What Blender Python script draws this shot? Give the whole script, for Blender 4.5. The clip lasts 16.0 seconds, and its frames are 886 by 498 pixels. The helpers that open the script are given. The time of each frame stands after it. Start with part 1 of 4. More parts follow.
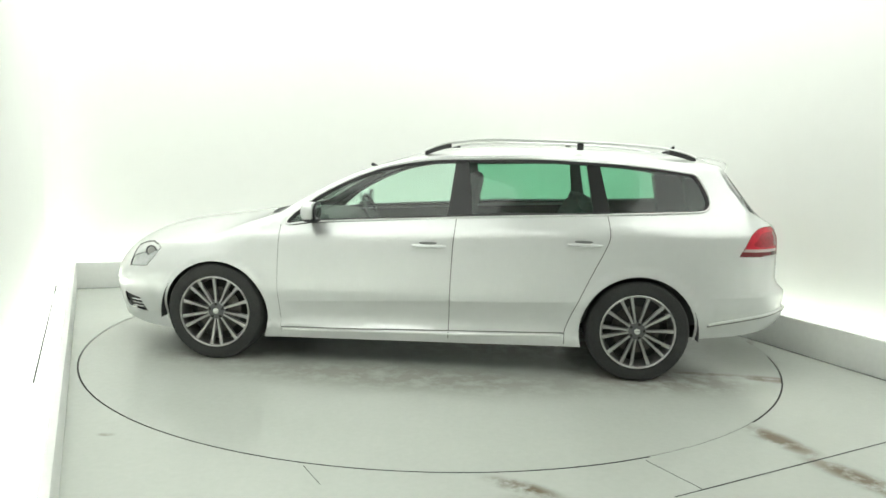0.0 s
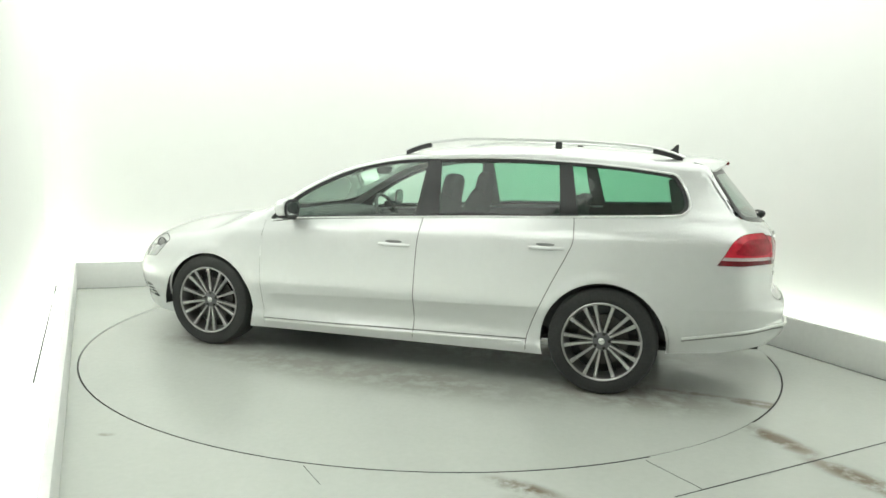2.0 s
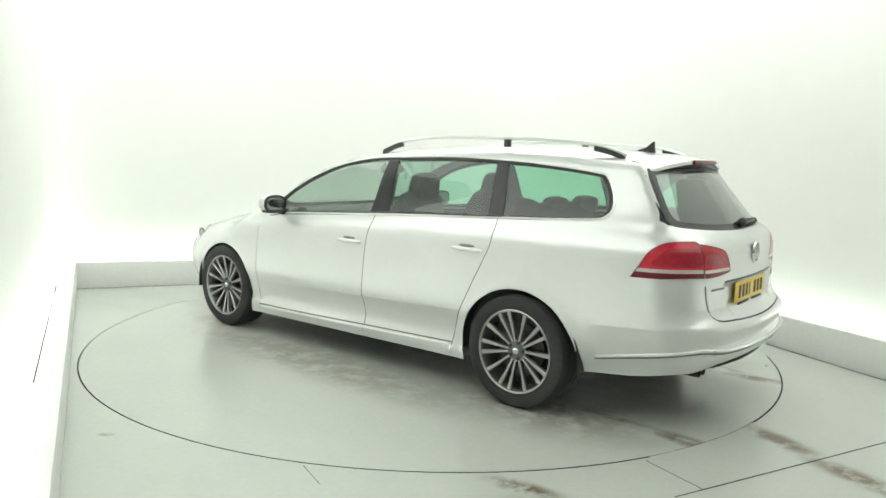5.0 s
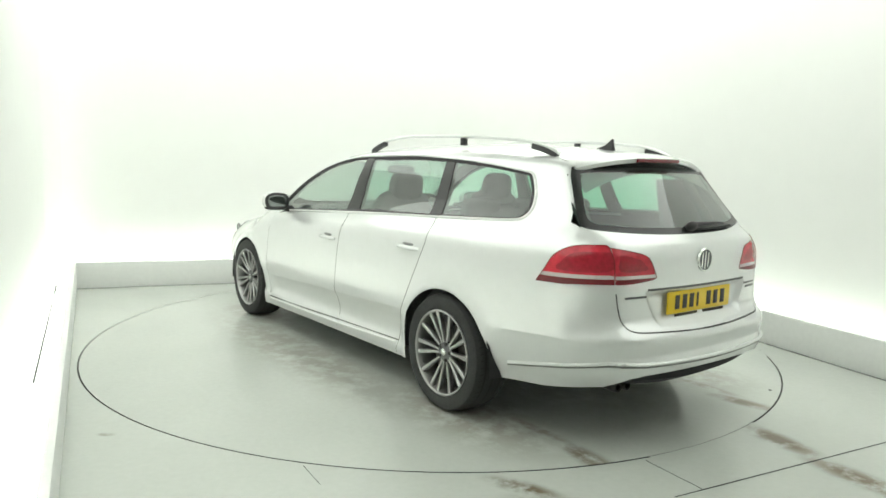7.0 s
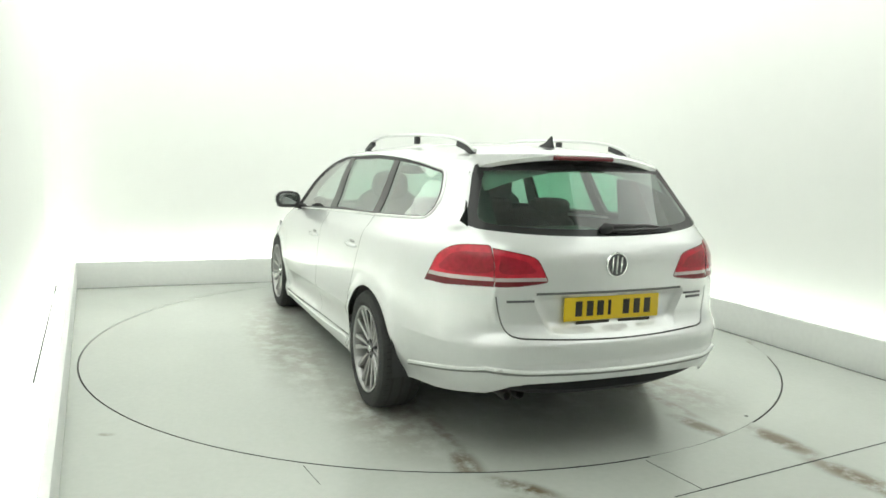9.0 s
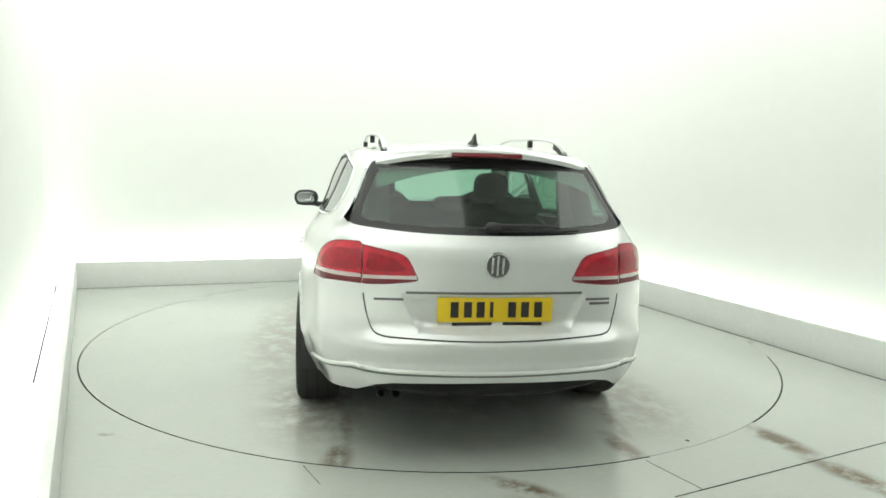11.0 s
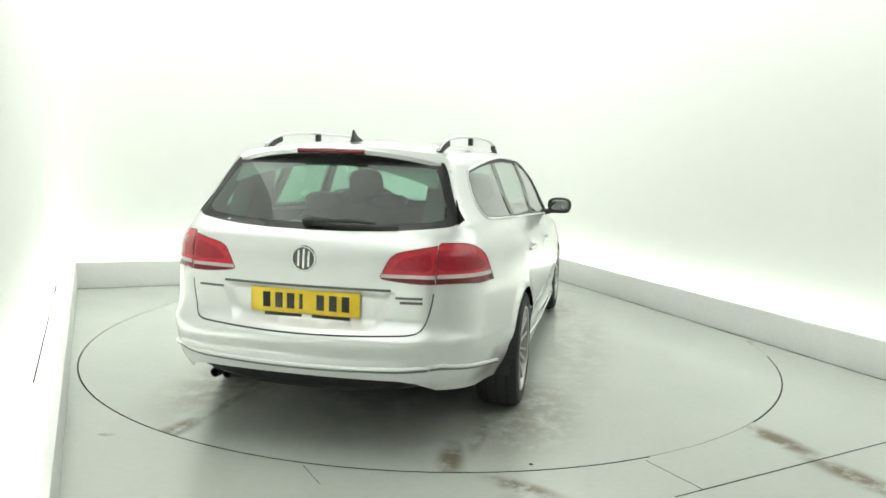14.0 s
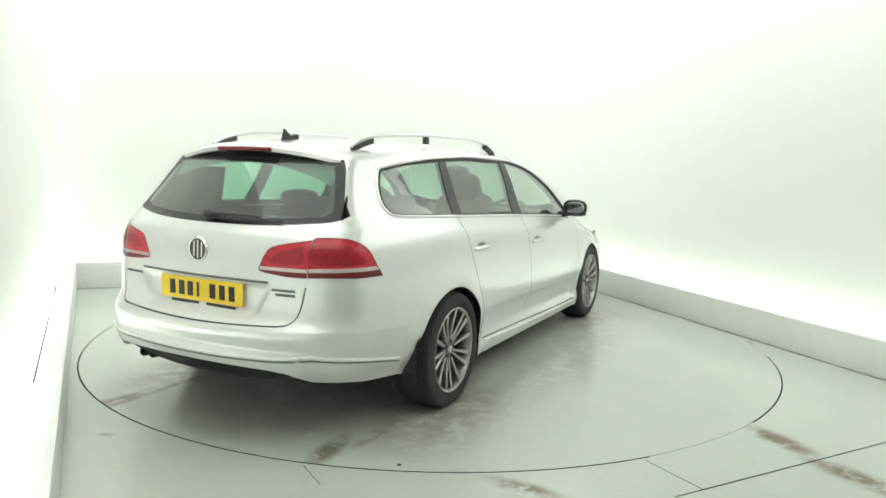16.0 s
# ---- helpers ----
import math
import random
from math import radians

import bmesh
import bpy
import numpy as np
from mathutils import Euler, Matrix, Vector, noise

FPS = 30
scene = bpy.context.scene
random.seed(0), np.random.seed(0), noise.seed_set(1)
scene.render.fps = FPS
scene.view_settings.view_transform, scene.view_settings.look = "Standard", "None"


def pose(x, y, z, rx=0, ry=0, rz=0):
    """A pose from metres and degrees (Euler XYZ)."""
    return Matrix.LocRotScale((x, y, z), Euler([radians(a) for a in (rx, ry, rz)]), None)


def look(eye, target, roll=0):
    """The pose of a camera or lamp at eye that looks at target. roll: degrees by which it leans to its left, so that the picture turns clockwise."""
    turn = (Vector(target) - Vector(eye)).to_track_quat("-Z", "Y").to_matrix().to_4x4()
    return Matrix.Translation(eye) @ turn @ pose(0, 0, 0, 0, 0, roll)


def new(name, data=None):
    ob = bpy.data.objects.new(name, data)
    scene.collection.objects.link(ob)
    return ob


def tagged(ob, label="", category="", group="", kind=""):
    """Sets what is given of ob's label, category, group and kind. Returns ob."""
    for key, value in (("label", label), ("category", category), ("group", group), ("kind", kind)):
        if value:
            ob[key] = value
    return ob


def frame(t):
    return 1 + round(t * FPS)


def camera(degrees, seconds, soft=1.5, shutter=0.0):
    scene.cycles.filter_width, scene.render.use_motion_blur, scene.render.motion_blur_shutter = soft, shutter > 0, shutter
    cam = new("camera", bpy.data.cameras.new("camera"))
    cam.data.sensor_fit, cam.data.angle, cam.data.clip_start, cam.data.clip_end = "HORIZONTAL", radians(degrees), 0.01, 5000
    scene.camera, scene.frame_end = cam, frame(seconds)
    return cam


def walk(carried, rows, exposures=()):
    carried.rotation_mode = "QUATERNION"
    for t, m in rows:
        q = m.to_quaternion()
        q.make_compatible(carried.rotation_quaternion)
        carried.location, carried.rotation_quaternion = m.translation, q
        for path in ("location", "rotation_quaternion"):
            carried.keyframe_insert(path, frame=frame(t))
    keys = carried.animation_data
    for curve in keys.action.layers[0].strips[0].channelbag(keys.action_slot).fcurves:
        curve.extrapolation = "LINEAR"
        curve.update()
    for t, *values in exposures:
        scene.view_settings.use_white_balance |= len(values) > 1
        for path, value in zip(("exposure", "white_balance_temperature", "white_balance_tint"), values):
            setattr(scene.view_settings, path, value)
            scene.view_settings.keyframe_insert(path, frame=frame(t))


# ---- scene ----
from mathutils import geometry as mathutils_geometry

cam = camera(63.2, 16.0, soft=1.6)
EYE = Vector((0.0, -5.4424, 1.3679))
AHEAD = Vector((0.01056, 0.99173, -0.12791))
walk(cam, [(0.0, look(EYE, EYE + AHEAD, 1.7207)), (16.0, look(EYE, EYE + AHEAD, 1.7207))],
     exposures=[(0.0, 0.0, 6500, 10), (16.0, 0.0, 6500, 10)])


# ---- light ----
world = bpy.data.worlds.new("world")
scene.world = world
world.use_nodes = True
world.node_tree.nodes["Background"].inputs[0].default_value = (0.9, 1.0, 0.92, 1)
world.node_tree.nodes["Background"].inputs[1].default_value = 0.03

CEILING_GLOW = 1.37
STRIP_POWER = 35.0


def strip_lamp(a, b, z, power, lean):
    """A long fluorescent tube on the floor between a wall and its kick board."""
    a, b = Vector((*a, z)), Vector((*b, z))
    data = bpy.data.lights.new("wall_washer", "AREA")
    data.shape, data.size, data.size_y = "RECTANGLE", (b - a).length, 0.08
    data.energy, data.color = power, (0.968, 1.0, 0.950)
    ob = new("wall_washer", data)
    along = (b - a).normalized()
    up = Vector((lean[0], lean[1], 1.0)).normalized()
    side = up.cross(along).normalized()
    ob.matrix_world = Matrix.Translation((a + b) / 2) @ Matrix((along, side, up)).transposed().to_4x4()
    return ob


# ---- materials ----
def material(name, colour, rough=0.5, metal=0.0, coat=0.0, grain=0.0, scale=40.0, bump=0.0, stain=0.0, emit=0.0, spec=0.5):
    m = bpy.data.materials.new(name)
    m.use_nodes = True
    nodes, links = m.node_tree.nodes, m.node_tree.links
    p = nodes["Principled BSDF"]
    p.inputs["Base Color"].default_value = (*colour, 1)
    p.inputs["Roughness"].default_value = rough
    p.inputs["Metallic"].default_value = metal
    p.inputs["Coat Weight"].default_value = coat
    p.inputs["Coat Roughness"].default_value = 0.04
    p.inputs["Specular IOR Level"].default_value = spec
    if emit:
        p.inputs["Emission Color"].default_value = (*colour, 1)
        p.inputs["Emission Strength"].default_value = emit
    if grain or bump or stain:
        tex = nodes.new("ShaderNodeTexCoord")
        fine = nodes.new("ShaderNodeTexNoise")
        fine.inputs["Scale"].default_value = scale
        fine.inputs["Detail"].default_value = 6
        coarse = nodes.new("ShaderNodeTexNoise")
        coarse.inputs["Scale"].default_value = scale / 18
        coarse.inputs["Detail"].default_value = 4
        for n in (fine, coarse):
            links.new(tex.outputs["Object"], n.inputs["Vector"])
        both = nodes.new("ShaderNodeMath")
        both.operation = "ADD"
        links.new(fine.outputs["Fac"], both.inputs[0])
        links.new(coarse.outputs["Fac"], both.inputs[1])
        ramp = nodes.new("ShaderNodeMapRange")
        ramp.inputs["From Min"].default_value, ramp.inputs["From Max"].default_value = 0.6, 1.4
        ramp.inputs["To Min"].default_value, ramp.inputs["To Max"].default_value = 1 - grain, 1 + grain
        links.new(both.outputs[0], ramp.inputs["Value"])
        mul = nodes.new("ShaderNodeVectorMath")
        mul.operation = "SCALE"
        mul.inputs[0].default_value = colour
        links.new(ramp.outputs[0], mul.inputs["Scale"])
        links.new(mul.outputs[0], p.inputs["Base Color"])
        if bump:
            b = nodes.new("ShaderNodeBump")
            b.inputs["Strength"].default_value = bump
            b.inputs["Distance"].default_value = 0.002
            links.new(fine.outputs["Fac"], b.inputs["Height"])
            links.new(b.outputs[0], p.inputs["Normal"])
    return m


def glass(name, tint, gloss=1.0, rough=0.0):
    m = bpy.data.materials.new(name)
    m.use_nodes = True
    nodes, links = m.node_tree.nodes, m.node_tree.links
    nodes.remove(nodes["Principled BSDF"])
    clear = nodes.new("ShaderNodeBsdfTransparent")
    clear.inputs[0].default_value = (*tint, 1)
    shine = nodes.new("ShaderNodeBsdfGlossy")
    shine.inputs["Roughness"].default_value = rough
    face = nodes.new("ShaderNodeLayerWeight")
    face.inputs["Blend"].default_value = 0.5
    power = nodes.new("ShaderNodeMath")
    power.operation = "POWER"
    power.inputs[1].default_value = 2.4
    gain = nodes.new("ShaderNodeMath")
    gain.operation, gain.use_clamp = "MULTIPLY_ADD", True
    gain.inputs[1].default_value, gain.inputs[2].default_value = 0.95, 0.045 * gloss
    mix = nodes.new("ShaderNodeMixShader")
    links.new(face.outputs["Facing"], power.inputs[0])
    links.new(power.outputs[0], gain.inputs[0])
    links.new(gain.outputs[0], mix.inputs[0])
    links.new(clear.outputs[0], mix.inputs[1])
    links.new(shine.outputs[0], mix.inputs[2])
    links.new(mix.outputs[0], nodes["Material Output"].inputs[0])
    return m


def concrete(name, colour, patches):
    """Painted concrete, glossy, with scuffs; rust-brown patches hold dirt and painted-in shade, each (x, y, half
    length, half width, turn, strength).
    """
    m = bpy.data.materials.new(name)
    m.use_nodes = True
    nodes, links = m.node_tree.nodes, m.node_tree.links
    p = nodes["Principled BSDF"]
    tex = nodes.new("ShaderNodeTexCoord")

    def noise_at(scale, detail, lo, hi, a, b):
        n = nodes.new("ShaderNodeTexNoise")
        n.inputs["Scale"].default_value, n.inputs["Detail"].default_value = scale, detail
        n.inputs["Roughness"].default_value = 0.65
        links.new(tex.outputs["Object"], n.inputs["Vector"])
        r = nodes.new("ShaderNodeMapRange")
        for k, v in (("From Min", lo), ("From Max", hi), ("To Min", a), ("To Max", b)):
            r.inputs[k].default_value = v
        links.new(n.outputs["Fac"], r.inputs["Value"])
        return r.outputs[0], n.outputs["Fac"]

    def maths(op, a, b):
        n = nodes.new("ShaderNodeMath")
        n.operation = op
        for k, v in ((0, a), (1, b)):
            if isinstance(v, (int, float)):
                n.inputs[k].default_value = v
            else:
                links.new(v, n.inputs[k])
        return n.outputs[0]

    broad, _ = noise_at(0.9, 4, 0.3, 0.7, 0.965, 1.03)
    fine, fine_raw = noise_at(30, 8, 0.3, 0.7, 0.97, 1.03)
    blot, _ = noise_at(7, 8, 0.36, 0.54, 0.0, 1.0)
    shade = maths("MULTIPLY", broad, fine)
    base = nodes.new("ShaderNodeVectorMath")
    base.operation = "SCALE"
    base.inputs[0].default_value = colour
    links.new(shade, base.inputs["Scale"])
    out = base.outputs[0]
    total = None
    for x, y, a, b, turn, strength in patches:
        mp = nodes.new("ShaderNodeMapping")
        mp.vector_type = "TEXTURE"
        mp.inputs["Location"].default_value = (x, y, 0)
        mp.inputs["Rotation"].default_value = (0, 0, radians(turn))
        mp.inputs["Scale"].default_value = (a, b, 1)
        links.new(tex.outputs["Object"], mp.inputs["Vector"])
        ln = nodes.new("ShaderNodeVectorMath")
        ln.operation = "LENGTH"
        links.new(mp.outputs[0], ln.inputs[0])
        r = nodes.new("ShaderNodeMapRange")
        r.interpolation_type = "SMOOTHSTEP"
        for k, v in (("From Min", 1.0), ("From Max", 0.2), ("To Min", 0.0), ("To Max", strength)):
            r.inputs[k].default_value = v
        links.new(ln.outputs["Value"], r.inputs["Value"])
        total = r.outputs[0] if total is None else maths("MAXIMUM", total, r.outputs[0])
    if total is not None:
        dirt_and_shade = maths("MULTIPLY", total, blot)
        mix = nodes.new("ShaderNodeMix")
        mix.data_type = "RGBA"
        links.new(dirt_and_shade, mix.inputs["Factor"])
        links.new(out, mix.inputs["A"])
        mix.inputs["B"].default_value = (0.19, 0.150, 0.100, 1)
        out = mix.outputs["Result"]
    links.new(out, p.inputs["Base Color"])
    gloss, _ = noise_at(2, 4, 0.3, 0.7, 0.17, 0.23)
    links.new(gloss, p.inputs["Roughness"])
    b = nodes.new("ShaderNodeBump")
    b.inputs["Strength"].default_value, b.inputs["Distance"].default_value = 0.04, 0.002
    links.new(fine_raw, b.inputs["Height"])
    links.new(b.outputs[0], p.inputs["Normal"])
    return m


PAINT = material("silver_white_paint", (0.74, 0.75, 0.75), 0.31, metal=0.42, coat=1.0, grain=0.02, scale=400)
TRIM_BLACK = material("black_gloss_trim", (0.018, 0.019, 0.019), 0.25, coat=0.10, spec=0.40)
PLASTIC = material("black_plastic", (0.030, 0.030, 0.031), 0.55, grain=0.15, scale=200, bump=0.1)
VALANCE = material("matt_black_plastic", (0.020, 0.020, 0.021), 0.7, grain=0.2, scale=150, spec=0.25)
SEAL = material("dark_seal", (0.13, 0.135, 0.13), 0.8)
CHROME = material("chrome", (0.80, 0.81, 0.80), 0.12, metal=1.0)
BRIGHT = material("bright_anodised_strip", (0.86, 0.87, 0.86), 0.38, metal=0.7)
SILVER = material("satin_aluminium", (0.74, 0.75, 0.74), 0.3, metal=1.0, grain=0.04, scale=150)
ALLOY = material("machined_alloy", (0.43, 0.425, 0.42), 0.32, metal=0.9, grain=0.05, scale=120)
ALLOY_DARK = material("grey_alloy", (0.14, 0.14, 0.145), 0.45, metal=0.6, grain=0.1, scale=100)
RUBBER = material("tyre_rubber", (0.034, 0.035, 0.034), 0.8, grain=0.25, scale=90, bump=0.25)
DISC = material("brake_steel", (0.10, 0.095, 0.09), 0.45, metal=1.0, grain=0.2, scale=60)
PIPE = material("sooty_steel", (0.06, 0.058, 0.055), 0.5, metal=0.8, grain=0.3, scale=50)
RED_LENS = material("red_lens", (0.58, 0.018, 0.040), 0.2, coat=0.5, grain=0.35, scale=30, spec=0.3)
DEEP_RED = material("deep_red_lens", (0.37, 0.010, 0.026), 0.16, coat=0.6, grain=0.4, scale=45, spec=0.3)
DARK_RED = material("dark_red_lens", (0.16, 0.008, 0.014), 0.25, coat=0.2, grain=0.1, scale=60)
CLEAR_LENS = material("clear_lens", (0.68, 0.56, 0.57), 0.12, metal=0.3, coat=1.0, grain=0.1, scale=90)
HEAD_LENS = material("headlamp_lens", (0.58, 0.60, 0.60), 0.12, metal=0.5, coat=1.0, grain=0.25, scale=30)
YELLOW = material("yellow_plate", (0.80, 0.56, 0.02), 0.35, grain=0.04, scale=120)
INK = material("plate_black", (0.03, 0.025, 0.02), 0.5)
FABRIC = material("charcoal_fabric", (0.036, 0.036, 0.038), 0.9, grain=0.3, scale=160, bump=0.3)
CABIN = material("cabin_plastic", (0.042, 0.043, 0.043), 0.6, grain=0.15, scale=120, bump=0.15)
LINING = material("headliner", (0.30, 0.30, 0.28), 0.9, grain=0.08, scale=120, bump=0.1)
WINDOW = glass("window_glass", (0.76, 0.91, 0.83), 1.6)
WINDOW_SIDE = glass("tinted_side_glass", (0.44, 0.74, 0.59), 1.5)
WINDOW_REAR = glass("green_tinted_glass", (0.42, 0.72, 0.58), 1.3)
WINDSCREEN = glass("windscreen_glass", (0.80, 0.93, 0.86), 1.4)
# grey instead of body paint: the shade of a recess is in the colour
RECESS = material("shade_grey", (0.22, 0.225, 0.22), 0.5)
MIRROR = material("mirror_glass", (0.34, 0.36, 0.36), 0.02, metal=1.0)
WALL = material("white_wall", (0.85, 0.86, 0.835), 0.85, grain=0.012, scale=6, bump=0.05)
BOARD = material("kick_board_paint", (0.84, 0.85, 0.83), 0.55, grain=0.04, scale=25, bump=0.05)
DARK_GAP = material("dark_gap", (0.03, 0.03, 0.028), 0.9)
LUMINOUS = material("luminous_ceiling", (0.965, 1.0, 0.945), 0.9, emit=CEILING_GLOW)


# ---- mesh helpers ----
def mesh_of(name, verts, faces, mat, smooth=True, normals=None, parent=None, label="", m=None):
    me = bpy.data.meshes.new(name)
    me.from_pydata([tuple(map(float, v)) for v in verts], [], [tuple(map(int, f)) for f in faces])
    me.materials.append(mat)
    if smooth:
        me.polygons.foreach_set("use_smooth", [True] * len(me.polygons))
    me.update()
    if normals is not None:
        me.normals_split_custom_set_from_vertices([tuple(map(float, n)) for n in normals])
    ob = new(name, me)
    if parent is not None:
        ob.parent = parent
    if m is not None:
        ob.matrix_basis = m
    if label:
        ob["label"] = label
    return ob


def part(name, bm, mat, parent=None, label="", smooth=True, m=None, sharp=35):
    """Links a bmesh as one mesh object under a thing or a part."""
    me = bpy.data.meshes.new(name)
    bmesh.ops.recalc_face_normals(bm, faces=bm.faces)
    if smooth:
        for f in bm.faces:
            f.smooth = True
        for e in bm.edges:
            if len(e.link_faces) == 2 and e.calc_face_angle(0) > radians(sharp):
                e.smooth = False
    bm.to_mesh(me)
    bm.free()
    me.materials.append(mat)
    ob = new(name, me)
    if parent is not None:
        ob.parent = parent
    if m is not None:
        ob.matrix_basis = m
    if label:
        ob["label"] = label
    return ob


def box(lo, hi, bevel=0.0, segments=2):
    bm = bmesh.new()
    bmesh.ops.create_cube(bm, size=1)
    lo, hi = Vector(lo), Vector(hi)
    for v in bm.verts:
        v.co = Vector((lo[i] + (v.co[i] + 0.5) * (hi[i] - lo[i]) for i in range(3)))
    if bevel:
        bmesh.ops.bevel(bm, geom=bm.edges[:], offset=bevel, segments=segments, affect="EDGES", profile=0.6)
    return bm


def prism(outline, direction, bevel=0.0):
    """A flat outline pushed out along a direction."""
    bm = bmesh.new()
    vs = [bm.verts.new(p) for p in outline]
    f = bm.faces.new(vs)
    made = bmesh.ops.extrude_face_region(bm, geom=[f])
    for v in made["geom"]:
        if isinstance(v, bmesh.types.BMVert):
            v.co += Vector(direction)
    if bevel:
        bmesh.ops.bevel(bm, geom=bm.edges[:], offset=bevel, segments=2, affect="EDGES", profile=0.6)
    return bm


def lathe(profile, steps, axis="y"):
    """Turns (radius, along) points round the y axis; closed where the radius is 0."""
    bm = bmesh.new()
    rings = []
    for r, h in profile:
        if r < 1e-6:
            rings.append([bm.verts.new((0, h, 0))])
        else:
            rings.append([bm.verts.new((r * math.cos(2 * math.pi * k / steps), h, r * math.sin(2 * math.pi * k / steps))) for k in range(steps)])
    for a, b in zip(rings, rings[1:]):
        for k in range(steps):
            q = [a[k % len(a)], a[(k + 1) % len(a)], b[(k + 1) % len(b)], b[k % len(b)]]
            q = [v for i, v in enumerate(q) if v not in q[:i]]
            if len(q) > 2:
                bm.faces.new(q)
    return bm


def tube(points, radius, sides=10, closed=False, flat=1.0):
    """A round bar along a line of points; flat squashes it upright."""
    bm = bmesh.new()
    pts = [Vector(p) for p in points]
    n, rings = len(pts), []
    for i, p in enumerate(pts):
        a = pts[i - 1] if (closed or i) else p
        b = pts[(i + 1) % n] if (closed or i < n - 1) else p
        d = (b - a).normalized()
        ref = Vector((0, 1, 0)) if abs(d.y) < 0.85 else Vector((0, 0, 1))
        u = d.cross(ref).normalized()
        v = u.cross(d).normalized()
        rad = radius[i] if isinstance(radius, (list, tuple)) else radius
        rings.append([bm.verts.new(p + u * (rad * flat * math.cos(2 * math.pi * k / sides)) + v * (rad * math.sin(2 * math.pi * k / sides))) for k in range(sides)])
    for i in range(n if closed else n - 1):
        a, b = rings[i], rings[(i + 1) % n]
        for k in range(sides):
            bm.faces.new((a[k], a[(k + 1) % sides], b[(k + 1) % sides], b[k]))
    if not closed:
        bm.faces.new(rings[0])
        bm.faces.new(rings[-1])
    return bm


def join(bm, other):
    me = bpy.data.meshes.new("tmp")
    other.to_mesh(me)
    bm.from_mesh(me)
    bpy.data.meshes.remove(me)
    other.free()
    return bm


def rounded(cx, cy, cz, rx, ry, rz, power=3.0, segs=20, rings=12):
    """A cushion: a superellipsoid."""
    bm = bmesh.new()
    bmesh.ops.create_uvsphere(bm, u_segments=segs, v_segments=rings, radius=1)
    for v in bm.verts:
        s = (abs(v.co.x) ** power + abs(v.co.y) ** power + abs(v.co.z) ** power) ** (-1 / power)
        v.co = Vector((cx + rx * v.co.x * s, cy + ry * v.co.y * s, cz + rz * v.co.z * s))
    return bm


def pchip(pts):
    """A smooth curve through (a, b) points that does not overshoot."""
    pts = sorted(pts)
    x, y = np.array([p[0] for p in pts], float), np.array([p[1] for p in pts], float)
    h, d = np.diff(x), np.diff(y) / np.diff(x)
    m = np.zeros(len(x))
    m[0], m[-1] = d[0], d[-1]
    for i in range(1, len(x) - 1):
        if d[i - 1] * d[i] > 0:
            w1, w2 = 2 * h[i] + h[i - 1], h[i] + 2 * h[i - 1]
            m[i] = (w1 + w2) / (w1 / d[i - 1] + w2 / d[i])

    def at(q):
        q = np.clip(np.asarray(q, float), x[0], x[-1])
        i = np.clip(np.searchsorted(x, q) - 1, 0, len(x) - 2)
        t = (q - x[i]) / h[i]
        return ((1 + 2 * t) * (1 - t) ** 2 * y[i] + t * (1 - t) ** 2 * h[i] * m[i]
                + t * t * (3 - 2 * t) * y[i + 1] + t * t * (t - 1) * h[i] * m[i + 1])
    return at


# ---- the studio ----
BACK_L, BACK_R = Vector((-3.43, 1.39)), Vector((1.21, 3.18))
RIGHT_END = Vector((5.80, -7.50))
LEFT_END = Vector((0.82, -7.50))
CEILING_Z = 2.80
SETBACK = 0.24
LIGHT_BAND = 1.9


def outward(a, b):
    d = (b - a).normalized()
    return Vector((-d.y, d.x))


def bend(a, p, b, r, n=14):
    """Points that round off the corner p of the way a, p, b."""
    u, v = (a - p).normalized(), (b - p).normalized()
    half = math.acos(max(-1, min(1, u.dot(v)))) / 2
    cut = r / math.tan(half)
    mid = p + (u + v).normalized() * (r / math.sin(half))
    s, e = p + u * cut - mid, p + v * cut - mid
    turn = s.angle_signed(e)
    return [mid + Matrix.Rotation(-turn * k / n, 2) @ s for k in range(n + 1)]


def studio_wall(name, path, label):
    """A straight wall along a way, up to the ceiling."""
    prof = [(0, -0.05), (0, 0.6), (0, 1.3), (0, 2.0), (0, CEILING_Z + 0.08), (0.1, CEILING_Z + 0.08), (0.1, -0.05)]
    bm = bmesh.new()
    rows = []
    for k, p in enumerate(path):
        d = path[min(k + 1, len(path) - 1)] - path[max(k - 1, 0)]
        n = Vector((-d.y, d.x)).normalized()
        rows.append([bm.verts.new((*(p + n * o), z)) for o, z in prof])
    for a, b in zip(rows, rows[1:]):
        for k in range(len(prof)):
            bm.faces.new((a[k], a[(k + 1) % len(prof)], b[(k + 1) % len(prof)], b[k]))
    bm.faces.new(rows[0])
    bm.faces.new(rows[-1])
    return tagged(part(name, bm, WALL, sharp=40), label, "wall", kind="structure")


